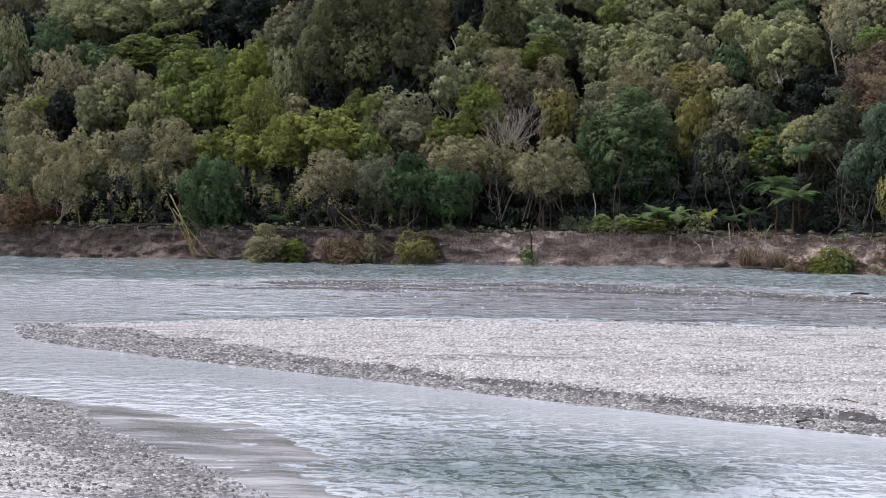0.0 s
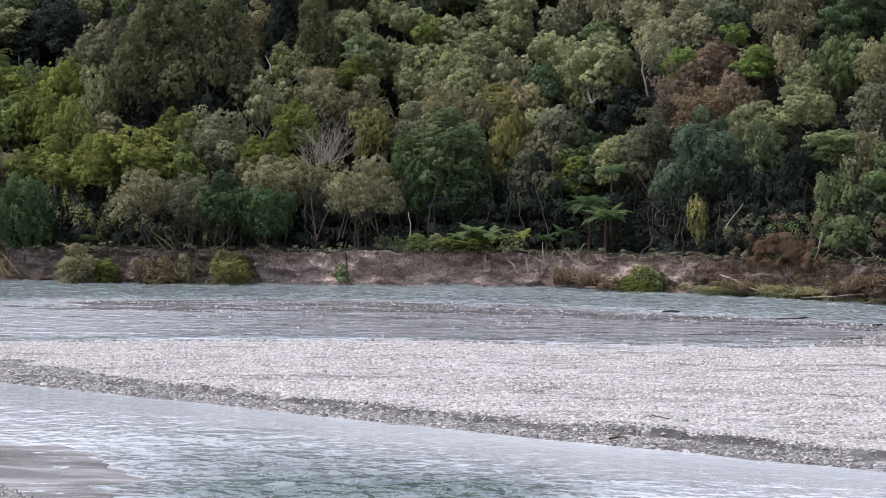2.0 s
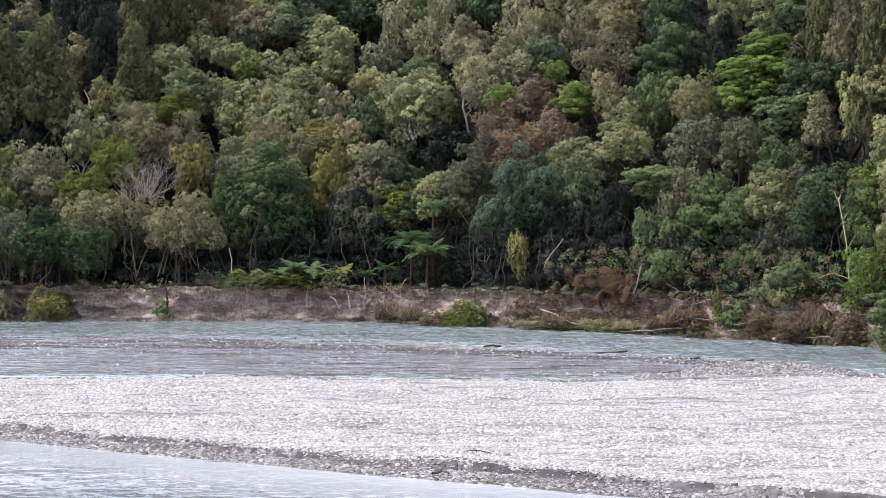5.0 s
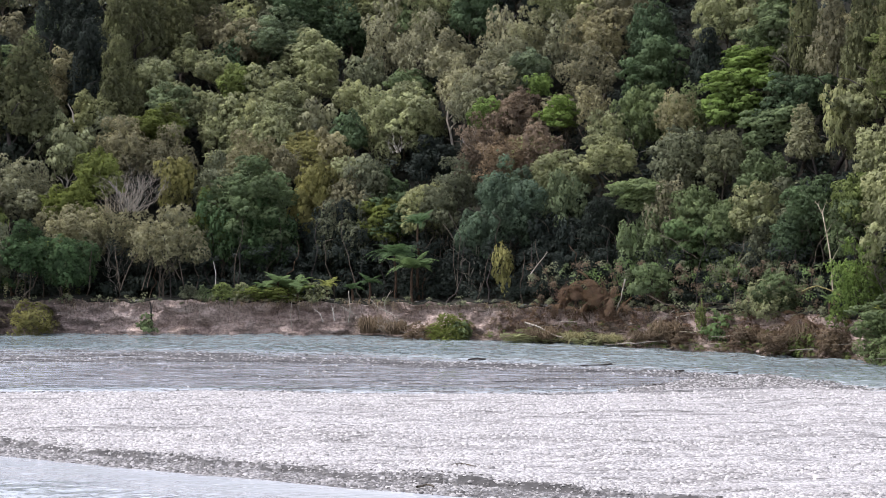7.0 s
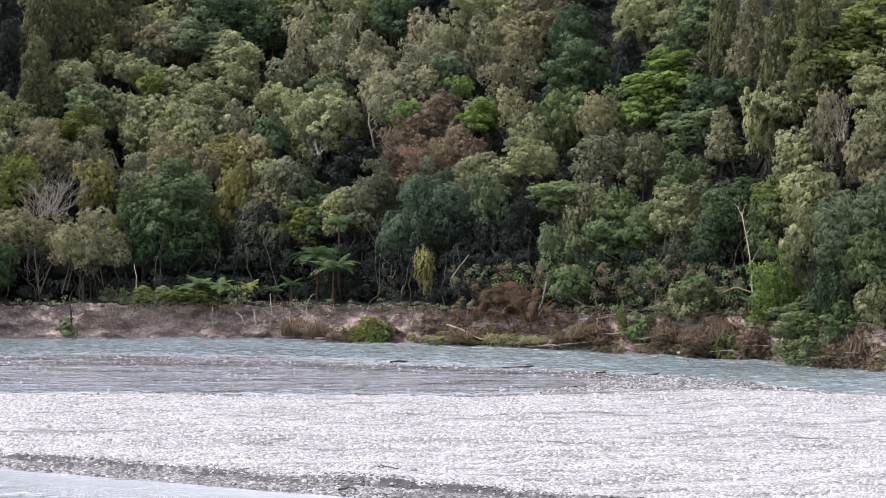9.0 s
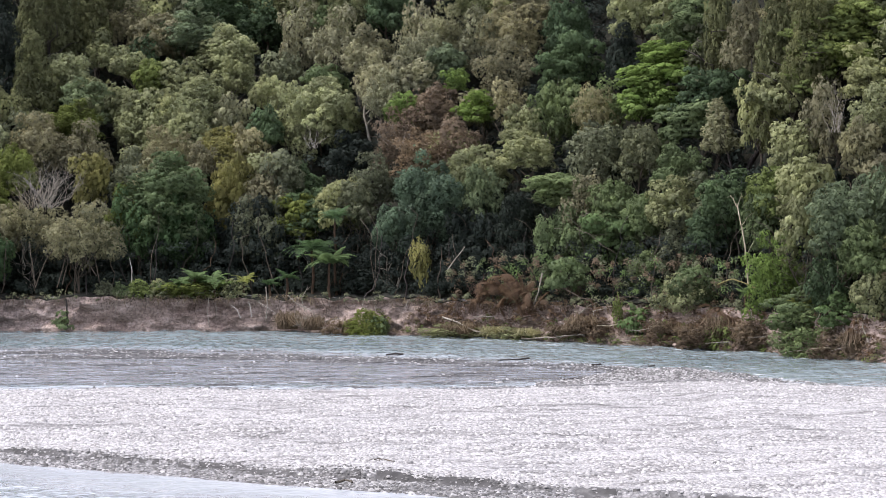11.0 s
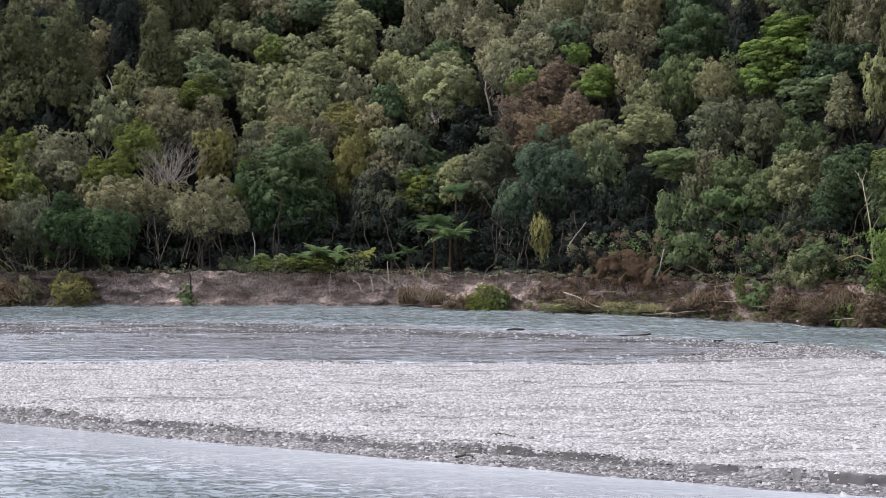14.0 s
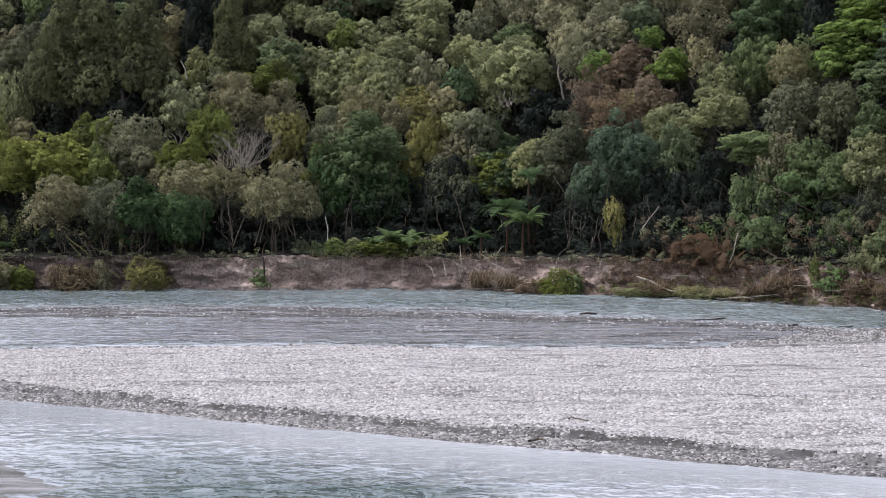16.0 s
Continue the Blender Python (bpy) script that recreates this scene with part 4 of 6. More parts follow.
tree(-0.2, 179.8, 7.5, 6.3, 3.9, "olive", "open")
tree(2.7, 177.5, 7.5, 5.3, 4.3, "deep", "dome")
tree(4.9, 172.1, 7.5, 3.3, 3.7, "pale", "open")
tree(4.8, 168.0, 7.5, 4.3, 2.7, "greyolive", "open")
tree(4.0, 165.1, 7.5, 3.4, 2.5, "pale", "dome")
tree(1.2, 167.3, 7.5, 3.6, 3.2, "pale", "open")
tree(2.0, 164.3, 7.5, 3.6, 3.1, "greyolive", "open")
tree(6.9, 165.0, 7.5, 3.4, 2.5, "sage", "dome")
tree(7.5, 161.7, 7.5, 2.2, 1.5, "vivid", "dome")
tree(3.3, 161.3, 7.5, 2.6, 2.2, "vivid", "dome")
tree(8.8, 158.2, 7.5, 3.6, 2.4, "vivid", "tier")
tree(5.5, 160.9, 7.5, 4.6, 3.3, "russet", "dome")
tree(3.3, 158.9, 7.5, 4.5, 3.2, "russet", "open")
tree(7.4, 155.4, 7.5, 3.2, 2.7, "russet", "open")
tree(4.9, 155.5, 7.5, 5.1, 2.5, "russet", "open")
tree(7.1, 169.3, 7.5, 4.1, 3.2, "greyolive", "open")
tree(10.2, 167.2, 7.5, 4.1, 4.1, "greyolive", "open")
tree(12.6, 165.4, 7.5, 4.9, 3.6, "brownolive", "open")
tree(11.4, 160.8, 7.5, 4.4, 3.3, "brownolive", "open")
tree(11.4, 156.0, 7.5, 2.7, 2.3, "brownolive", "open")
tree(9.8, 171.5, 7.5, 5.6, 2.8, "olive", "open")
tree(16.2, 163.1, 7.5, 4.9, 4.9, "deep", "dome")
tree(16.5, 157.7, 7.5, 4.3, 4.7, "deep", "tier")
tree(14.7, 156.5, 7.5, 3.8, 3.4, "deep", "tier")
tree(14.8, 153.5, 7.5, 4.6, 4.6, "green", "dome")
tree(12.0, 152.7, 7.5, 2.9, 2.5, "olive", "dome")
tree(12.0, 150.2, 7.5, 3.9, 2.4, "olive", "dome")
tree(8.7, 152.3, 7.5, 4.5, 3.3, "olive", "dome")
tree(16.9, 149.8, 7.5, 2.8, 2.8, "warm", "open")
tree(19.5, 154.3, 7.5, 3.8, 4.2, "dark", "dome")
tree(22.0, 149.9, 7.5, 6.5, 3.5, "vivid", "tier")
tree(20.7, 147.8, 7.5, 5.2, 3.6, "vivid", "tier")
tree(22.6, 141.8, 7.5, 4.2, 3.1, "green", "tier")
tree(24.4, 142.2, 7.5, 4.2, 3.5, "deep", "tier")
tree(23.6, 150.8, 7.5, 4.9, 2.9, "green", "dome")
tree(25.1, 144.0, 13.0, 3.1, 8.2, "conifer", "spire")
tree(27.6, 136.7, 13.0, 2.8, 7.4, "conifer", "spire")
tree(25.9, 138.9, 13.0, 2.6, 5.6, "brownolive", "spire")
tree(28.7, 132.4, 13.0, 3.6, 7.5, "conifer", "spire")
tree(31.3, 133.9, 7.5, 6.9, 3.6, "moss", "tier")
tree(29.4, 133.7, 7.5, 4.7, 3.3, "moss", "tier")
tree(31.6, 129.2, 7.5, 4.2, 3.2, "olive", "tier")
tree(27.4, 134.6, 7.5, 3.3, 2.9, "olive", "tier")
tree(26.4, 136.4, 7.5, 3.0, 4.4, "olive", "dome")
tree(24.0, 138.7, 7.5, 2.8, 3.4, "greyolive", "spire")
tree(29.2, 129.7, 7.5, 3.3, 4.2, "brownolive", "open")
tree(30.2, 124.8, 7.5, 3.0, 2.9, "warm", "dome")
tree(27.2, 130.5, 7.5, 3.2, 2.8, "olive", "dome")
tree(19.7, 143.5, 7.5, 4.3, 3.5, "darkolive", "dome")
tree(16.4, 145.4, 7.5, 3.5, 3.2, "darkolive", "open")
tree(21.5, 139.6, 7.5, 3.8, 3.0, "green", "dome")
tree(31.2, 126.0, 7.5, 2.7, 2.7, "olive", "open")
tree(5.1, 151.5, 8.0, 5.7, 5.3, "teal", "drape", "multi", where="at the forest edge")
tree(8.7, 149.5, 8.0, 3.6, 3.6, "sage", "dome", "multi", where="at the forest edge")
tree(-0.6, 154.9, 7.5, 3.8, 3.2, "darkolive", "dome", "multi", where="at the forest edge")
tree(-3.6, 157.4, 6.0, 4.3, 3.0, "deep", "tier", "multi", where="at the forest edge")
tree(2.3, 151.5, 6.0, 3.3, 2.9, "teal", "dome", "multi", where="at the forest edge")
tree(13.5, 144.0, 8.0, 4.1, 2.5, "green", "tier", "multi", where="at the forest edge")
tree(15.2, 141.9, 7.5, 3.5, 3.1, "brownolive", "open", "multi", where="at the forest edge")
tree(16.9, 141.5, 7.0, 4.6, 3.8, "green", "dome", "multi", where="at the forest edge")
tree(14.1, 142.1, 6.5, 5.0, 5.4, "green", "drape", "multi", where="at the forest edge")
tree(16.8, 140.3, 6.0, 4.6, 4.2, "fern", "tier", "multi", where="at the forest edge")
tree(20.7, 137.3, 7.5, 4.5, 3.4, "olive", "dome", "multi", where="at the forest edge")
tree(19.1, 138.7, 6.5, 3.8, 3.0, "green", "dome", "multi", where="at the forest edge")
tree(18.9, 137.8, 4.0, 3.6, 3.4, "green", "dome", "multi", where="at the forest edge")
tree(20.9, 136.1, 5.0, 3.7, 3.3, "darkolive", "open", "multi", where="at the forest edge")
tree(23.6, 132.4, 8.0, 3.6, 3.2, "deep", "dome", "multi", where="at the forest edge")
tree(22.8, 133.6, 6.0, 3.6, 2.9, "deep", "dome", "multi", where="at the forest edge")
tree(25.6, 129.6, 8.0, 3.9, 3.2, "moss", "dome", "multi", where="at the forest edge")
tree(25.2, 129.2, 7.0, 3.2, 3.2, "green", "dome", "multi", where="at the forest edge")
tree(27.0, 126.2, 8.5, 3.4, 3.1, "olive", "dome", "multi", where="at the forest edge")
tree(27.7, 118.8, 8.1, 4.8, 3.5, "sage", "dome", "multi", where="at the forest edge")
tree(30.0, 120.0, 8.0, 3.6, 3.9, "sage", "dome", "multi", where="at the forest edge")
tree(28.4, 117.4, 5.9, 3.8, 3.2, "green", "dome", "multi", where="at the forest edge")
tree(26.2, 122.2, 6.9, 3.0, 3.0, "olive", "dome", "multi", where="at the forest edge")
tree(27.3, 119.7, 3.9, 2.9, 3.2, "deep", "drape", "multi", where="at the forest edge")
# coloured near-black for the shaded gaps at the forest edge
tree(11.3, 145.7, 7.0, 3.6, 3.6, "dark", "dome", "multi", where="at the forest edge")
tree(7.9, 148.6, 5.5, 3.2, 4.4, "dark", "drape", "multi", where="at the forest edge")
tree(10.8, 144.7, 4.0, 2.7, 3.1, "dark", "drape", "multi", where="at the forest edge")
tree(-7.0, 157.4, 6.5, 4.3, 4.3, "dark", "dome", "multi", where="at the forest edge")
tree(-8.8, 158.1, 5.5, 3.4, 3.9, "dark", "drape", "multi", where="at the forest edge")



# the rest of the forest, further back and between the trees above
def fill_forest():
    rng = random.Random(21)
    # the dark hues put the shade between crowns into the leaf colour
    hues = ["olive"] * 5 + ["greyolive"] * 2 + ["green"] * 3 + ["darkolive"] * 6 + ["brownolive"] * 3 + ["deep"] * 3 + ["dark"] * 2
    s = 7.5
    while s < 46:
        x = -80.0
        while x < 48:
            x += rng.uniform(2.7, 4.1)
            px, ps = x + rng.uniform(-0.8, 0.8), s + rng.uniform(-1.2, 1.2)
            y = float(bank_y(px)) + ps
            if any((px - a) ** 2 + ((y - b) * 0.9) ** 2 < (0.24 * w + 0.9) ** 2 for a, b, w in placed):
                continue
            wide = rng.uniform(3.0, 5.0)
            tree(px, y, rng.uniform(5.2, 6.6) + 1.4 * (s > 34), wide, wide * rng.uniform(0.7, 0.95), rng.choice(hues), rng.choice(["dome", "dome", "dome", "open", "tier"]), sparse=True)
        s += 4.2


fill_forest()


def leaf_stuff(name, x, y, z, radius, hue, label, per=40, leaf=0.2, seed=5, flat=0.8):
    """Many low clumps of leaves as one mass."""
    rng = np.random.default_rng(seed)
    c = np.stack([x, y, z], -1)
    cloud = leaf_cloud(rng, c, np.tile((0.0, -0.4, 0.6), (len(x), 1)), radius, flat, np.full(len(x), per), leaf)
    ob = new(name, leaf_mesh(name, (cloud,), (rng.normal(0, 0.16, len(x)),), LEAVES[hue]))
    return tagged(ob, label, "undergrowth", kind="stuff")


def undergrowth():
    # the masses in the dark hue have canopy shade put into their colour
    rng = np.random.default_rng(8)
    x = rng.uniform(-80, 46, 1500)
    y = bank_y(x) + rng.uniform(2.2, 9, 1500)
    r = rng.uniform(0.25, 0.7, 1500)
    leaf_stuff("undergrowth", x, y, land(x, y)[0] + r * 0.6 + rng.uniform(0, 1.0, 1500) ** 2, r, "dark", "undergrowth on the forest floor, coloured dark for tree shade", 34, 0.2)
    x = rng.uniform(-80, 46, 1900)
    y = bank_y(x) + rng.uniform(3.6, 9.0, 1900)
    r = rng.uniform(0.35, 0.8, 1900)
    leaf_stuff("shade_thicket", x, y, land(x, y)[0] + rng.uniform(0.3, 3.8, 1900), r, "dark", "thicket at the forest edge, coloured dark for the shade there", 60, 0.16, 16)
    x = rng.uniform(-80, 48, 4600)
    y = bank_y(x) + rng.uniform(6, 46, 4600)
    r = rng.uniform(0.45, 1.0, 4600)
    leaf_stuff("slope_undergrowth", x, y, land(x, y)[0] + r * 0.5 + rng.uniform(0, 2.0, 4600), r, "dark", "dense undergrowth between the trees, coloured dark for the shade", 44, 0.25, 6)
    x = rng.uniform(-80, 50, 1800)
    y = bank_y(x) + rng.uniform(41, 52, 1800)
    r = rng.uniform(0.8, 1.4, 1800)
    leaf_stuff("ridge_thicket", x, y, land(x, y)[0] + rng.uniform(0.3, 8.0, 1800), r, "darkolive", "dark olive thicket along the top of the slope", 46, 0.3, 26)
    x = rng.uniform(-260, 220, 5200)
    y = bank_y(x) + rng.uniform(8, 130, 5200)
    out = (x < -82) | (x > 50) | (y - bank_y(x) > 48)
    x, y = x[out], y[out]
    r = rng.uniform(1.2, 2.2, len(x))
    leaf_stuff("distant_forest", x, y, land(x, y)[0] + rng.uniform(2.0, 5.0, len(x)), r, "olive", "closed forest canopy further along the valley", 26, 1.0, 7)


undergrowth()


# ---------------------------------------------------------------- ferns
def frond_mesh(name, length, sag, seed, mat):
    """An arching fern frond with leaflets on both sides of its rib."""
    rng = np.random.default_rng(seed)
    V, F = [], []
    n = 22
    rib = []
    for i in range(n + 1):
        t = i / n
        rib.append(np.array((length * (t * 0.93), 0.0, length * (0.55 * t - sag * t * t))))
    for i in range(1, n):
        t = i / n
        w = length * 0.30 * math.sin(math.pi * min(1, t * 0.92 + 0.10)) ** 0.8
        d = rib[i + 1] - rib[i - 1]
        d /= np.linalg.norm(d)
        half = length / n * 0.44
        for side in (-1, 1):
            tip = rib[i] + np.array((0.35 * w, side * w, -0.18 * w - 0.03 * rng.uniform()))
            k = len(V)
            V += [rib[i] - d * half, rib[i] + d * half, tip + d * half * 0.3, tip - d * half * 0.3]
            F.append((k, k + 1, k + 2, k + 3) if side > 0 else (k + 3, k + 2, k + 1, k))
    v, f = tube(rib, [0.012 * length * (1 - 0.8 * i / n) for i in range(n + 1)], 4)
    F += [tuple(i + len(V) for i in q) for q in f]
    V += v
    return mesh_from(name, V, F, [mat])


FRONDS = {(h, k): frond_mesh("frond", 1.0, (0.45, 0.75, 1.05)[k], 70 + k, LEAVES[h]) for h in ("fern", "ferndark", "lime", "vivid", "rust", "straw") for k in range(3)}


def fern(x, y, z, trunk, reach, hue="fern", fronds=13, seed=1, words="fern with spreading fronds on the bank edge"):
    rng = random.Random(seed)
    root = empty("tree_fern" if trunk > 0.5 else "ground_fern", x, y, z, rng.uniform(0, 360))
    if hue == "rust":                              # dead ones lean and hang over the edge
        root.matrix_basis = pose(x, y, z, rng.uniform(-45, 45), rng.uniform(-45, 45), rng.uniform(0, 360))
        fronds //= 2
    if trunk > 0.2:
        r2 = np.random.default_rng(seed)
        part("trunk", tubes("trunk", [bent(r2, (0, 0, -0.1), (0.1, 0, trunk), 0.11, 0.08, 6, 0.04)], FIBRE, 7), root)
    for i in range(fronds):
        k = rng.choice((0, 0, 1, 1, 2))
        s = reach * rng.uniform(0.8, 1.12)
        part("frond", FRONDS[(hue, k)], root, pose(0.1 * (trunk > 0.2), 0, trunk, rng.uniform(-12, 12), rng.uniform(-40, 0) if hue != "rust" else rng.uniform(-25, 60), 360 * i / fronds + rng.uniform(-10, 10)) @ Matrix.Diagonal((s, s, s, 1)))
    return tagged(root, f"{KINDS[hue]} {words}", "fern", "ferns")


# ---------------------------------------------------------------- dead wood, roots, stems
def stick(name, pts, r0, r1, mat, label, category="branch", twigs=0, seed=1, group=""):
    """A fallen branch or standing stem along a few points, with side twigs."""
    rng = np.random.default_rng(seed)
    pts = [np.asarray(p, float) for p in pts]
    base = pts[0].copy()
    line, rad = [], []
    n = len(pts) - 1
    for i in range(n):
        p, r = bent(rng, pts[i] - base, pts[i + 1] - base, r0 + (r1 - r0) * i / n, r0 + (r1 - r0) * (i + 1) / n, 6, 0.03)
        line += p if i == 0 else p[1:]
        rad += r if i == 0 else r[1:]
    size = sum(np.linalg.norm(pts[i + 1] - pts[i]) for i in range(n))
    root = empty(name, *base)
    part("stem", tubes("stem", [(line, rad)], mat, 6), root)
    if twigs:
        L = []
        for k in range(twigs):
            i = int(rng.integers(len(line) // 4, len(line)))
            d = line[min(i + 1, len(line) - 1)] - line[max(i - 1, 0)]
            d = d / (np.linalg.norm(d) + 1e-9) + rng.normal(0, 0.6, 3)
            L.append(bent(rng, line[i], line[i] + d * size * rng.uniform(0.10, 0.24), rad[i] * 0.55, 0.006, 5, 0.12))
        tagged(part("brushwood", tubes("brushwood", L, mat, 4), root), kind="stuff")
    return tagged(root, label, category, group)


def dead_bush(x, y, z, wide, tall, mat, label, seed=1, stems=22, name="dead_bush"):
    """Bare branches that fan up and out and fork."""
    rng = np.random.default_rng(seed)
    root = empty(name, x, y, z)
    fine = []
    for i in range(stems):
        a = rng.uniform(0, 6.28)
        o = rng.uniform(0.1, 1) ** 0.7
        tip = np.array((math.cos(a) * wide / 2 * o, math.sin(a) * wide / 2 * o, tall * rng.uniform(0.65, 1.0) * (1.1 - 0.45 * o)))
        p, r = bent(rng, rng.normal(0, 0.08 * wide, 3) * (1, 1, 0.1), tip, 0.008 + 0.004 * tall, 0.005, 8, 0.10)
        part("branch", tubes("branch", [(p, r)], mat, 5), root)
        for k in range(6):
            j = int(rng.integers(2, 8))
            d = np.array((*rng.normal(0, 0.5, 2), 0.55)) * tall * rng.uniform(0.12, 0.3)
            fine.append(bent(rng, p[j], p[j] + d, r[j] * 0.6, 0.004, 5, 0.14))
    tagged(part("brushwood", tubes("brushwood", fine, mat, 3), root), kind="stuff")
    return tagged(root, label, "dead wood")


def tussock(x, y, z, wide, tall, hue, label, seed=1, blades=260, droop=0.6, name="grass_tussock"):
    """A heap of long drooping blades."""
    rng = np.random.default_rng(seed)
    V, F = [], []
    for i in range(blades):
        a, o = rng.uniform(0, 6.28), rng.uniform(0, 1) ** 0.6
        b = np.array((math.cos(a) * wide * 0.36 * o, math.sin(a) * wide * 0.36 * o, 0.0))
        d = np.array((math.cos(a + rng.normal(0, 0.8)), math.sin(a + rng.normal(0, 0.8)), 0))
        h = tall * rng.uniform(0.5, 1.0)
        w = 0.022 * rng.uniform(0.7, 1.5)
        sd = np.array((-d[1], d[0], 0)) * w
        p1 = b + d * wide * 0.12 + (0, 0, h) + rng.normal(0, 0.06, 3) * wide
        p2 = b + d * wide * 0.32 + (0, 0, h * (1 - droop * rng.uniform(0.5, 1.3))) + rng.normal(0, 0.10, 3) * wide
        k = len(V)
        V += [b - sd, b + sd, p1 + sd, p1 - sd, p2 + sd * 0.2, p2 - sd * 0.2]
        F += [(k, k + 1, k + 2, k + 3), (k + 3, k + 2, k + 4, k + 5)]
    root = empty(name, x, y, z)
    tagged(part("grass", mesh_from("grass", V, F, [LEAVES[hue]]), root), kind="stuff")
    return tagged(root, label, "grass", "bank tussocks")


# ferns, shrubs and dead wood along the bank
shrub(-41.70, 152.84, 4.56, 2.40, "warm", "open", 0.14, words="shrub slumped at the foot of the bank")
shrub(-39.34, 152.27, 2.27, 1.57, "leaf", "dome", 0.28, words="shrub slumped at the foot of the bank")
shrub(-29.84, 151.39, 3.49, 2.26, "gold", "open", 0.24, words="shrub slumped at the foot of the bank")
shrub(-35.73, 151.79, 3.91, 1.98, "straw", "open", 0.17, words="dead shrub slumped at the water")
shrub(-33.33, 151.67, 1.64, 1.64, "brownolive", "open", 0.28, words="shrub slumped at the foot of the bank")
shrub(0.43, 145.21, 3.74, 1.81, "leaf", "open", 0.04, words="shrub slumped at the foot of the bank")
shrub(1.22, 144.60, 1.76, 1.37, "green", "dome", -0.00, words="shrub slumped at the foot of the bank")
shrub(-1.35, 146.52, 2.38, 1.19, "dry", "open", -0.03, words="dry shrub slumped at the water")
shrub(6.18, 141.57, 4.22, 0.77, "olive", "open", 0.01, words="low creeping plants along the water")
shrub(9.84, 138.92, 3.01, 0.83, "olive", "open", -0.06, words="low creeping plants along the water")
shrub(17.44, 132.17, 1.79, 1.79, "fern", "tier", 0.68, words="leafy plant at the foot of the bank")
shrub(16.49, 133.27, 0.79, 1.52, "moss", "open", 1.35, words="leafy climber on the bank")
shrub(25.10, 124.36, 3.90, 3.60, "vivid", "open", 3.10, words="broad bush at the forest edge")
shrub(25.79, 121.91, 3.31, 1.82, "green", "tier", 2.22, words="bush over the bank edge")
shrub(25.81, 120.46, 3.92, 2.30, "green", "open", -0.02, words="shrub slumped at the foot of the bank")
shrub(25.42, 121.76, 2.97, 1.65, "green", "dome", 1.39, words="shrub slumped at the foot of the bank")
shrub(22.28, 126.72, 2.06, 1.55, "moss", "open", 0.03, words="shrub slumped at the foot of the bank")
shrub(27.28, 117.49, 2.87, 1.59, "dry", "open", 0.01, words="dead shrub slumped at the water")
shrub(21.32, 128.27, 3.83, 1.39, "dry", "open", 0.29, words="dry brush piled at the water")
shrub(23.88, 124.19, 3.03, 1.52, "dry", "open", 0.25, words="dry brush piled at the water")
shrub(15.15, 134.25, 2.91, 1.02, "dry", "open", 0.57, words="dry brush piled at the water")
shrub(19.03, 130.65, 2.13, 0.85, "dry", "open", 0.65, words="dry brush piled at the water")
shrub(20.23, 130.31, 3.18, 2.12, "olive", "open", 2.37, words="shrub on the slumped bank")
shrub(13.63, 137.41, 2.61, 2.24, "green", "tier", 3.58, words="shrub over the bank edge")
shrub(4.20, 144.80, 1.30, 2.10, "gold", "drape", 4.60, words="shrub hung with yellow climbers")
shrub(20.79, 130.48, 2.83, 2.12, "green", "dome", 3.08, words="shrub over the bank edge")
shrub(27.59, 118.12, 2.56, 1.92, "fern", "tier", 1.90, words="bush over the bank edge")
shrub(28.70, 116.02, 2.52, 2.20, "olive", "open", 2.96, words="bush over the bank edge")
shrub(-61.90, 157.14, 4.26, 2.34, "rust", "open", 2.66, words="dead brown brush at the bank edge")
shrub(-64.14, 157.40, 2.56, 1.71, "russet", "open", 3.09, words="dead brown brush at the bank edge")
shrub(-21.57, 151.23, 1.23, 1.15, "green", "tier", 0.33, words="tuft of ferns on the bank")
stick("bare_limb", [(-38.49, 172.10, 17.59), (-38.56, 172.11, 18.54), (-38.94, 172.19, 19.50)], 0.080, 0.040, BONE, "bleached bare limb of an old tree", "branch", 0, 11)
stick("bare_limb", [(-38.74, 172.15, 16.17), (-38.46, 172.09, 16.99), (-38.49, 172.10, 17.82)], 0.080, 0.040, BONE, "bleached bare limb of an old tree", "branch", 0, 12)
stick("bare_limb", [(-34.39, 171.52, 18.93), (-34.49, 171.52, 19.71), (-34.88, 171.54, 20.49)], 0.080, 0.040, BONE, "bleached bare limb of an old tree", "branch", 0, 13)
stick("bare_limb", [(-33.95, 171.50, 16.20), (-34.15, 171.51, 16.62), (-34.63, 171.53, 17.05)], 0.080, 0.040, BONE, "bleached bare limb of an old tree", "branch", 0, 14)
stick("bare_limb", [(-30.14, 170.31, 16.34), (-30.24, 170.31, 17.11), (-30.62, 170.33, 17.89)], 0.080, 0.040, BONE, "bleached bare limb of an old tree", "branch", 0, 15)
stick("bare_limb", [(-41.84, 170.77, 14.66), (-41.84, 170.77, 15.23), (-42.14, 170.83, 15.80)], 0.080, 0.040, BONE, "bleached bare limb of an old tree", "branch", 0, 16)
stick("bare_limb", [(-35.80, 171.59, 17.06), (-35.76, 171.59, 17.65), (-36.00, 171.60, 18.25)], 0.080, 0.040, BONE, "bleached bare limb of an old tree", "branch", 0, 17)
shrub(-16.06, 152.23, 2.06, 0.99, "moss", "open", 2.59, words="low shrub on the bank edge")
shrub(-14.61, 152.13, 1.65, 0.99, "olive", "open", 2.60, words="low shrub on the bank edge")
shrub(-18.56, 152.41, 1.65, 0.99, "darkolive", "open", 2.59, words="low shrub on the bank edge")
shrub(-17.52, 152.34, 1.24, 0.99, "green", "open", 2.59, words="low shrub on the bank edge")
shrub(-9.21, 151.61, 1.64, 0.99, "olive", "open", 2.61, words="low shrub on the bank edge")
shrub(-11.72, 152.22, 3.30, 1.07, "leaf", "dome", 2.59, words="low leafy shrub on the bank edge")
shrub(-13.79, 152.27, 2.48, 0.91, "leaf", "dome", 2.59, words="low leafy shrub on the bank edge")
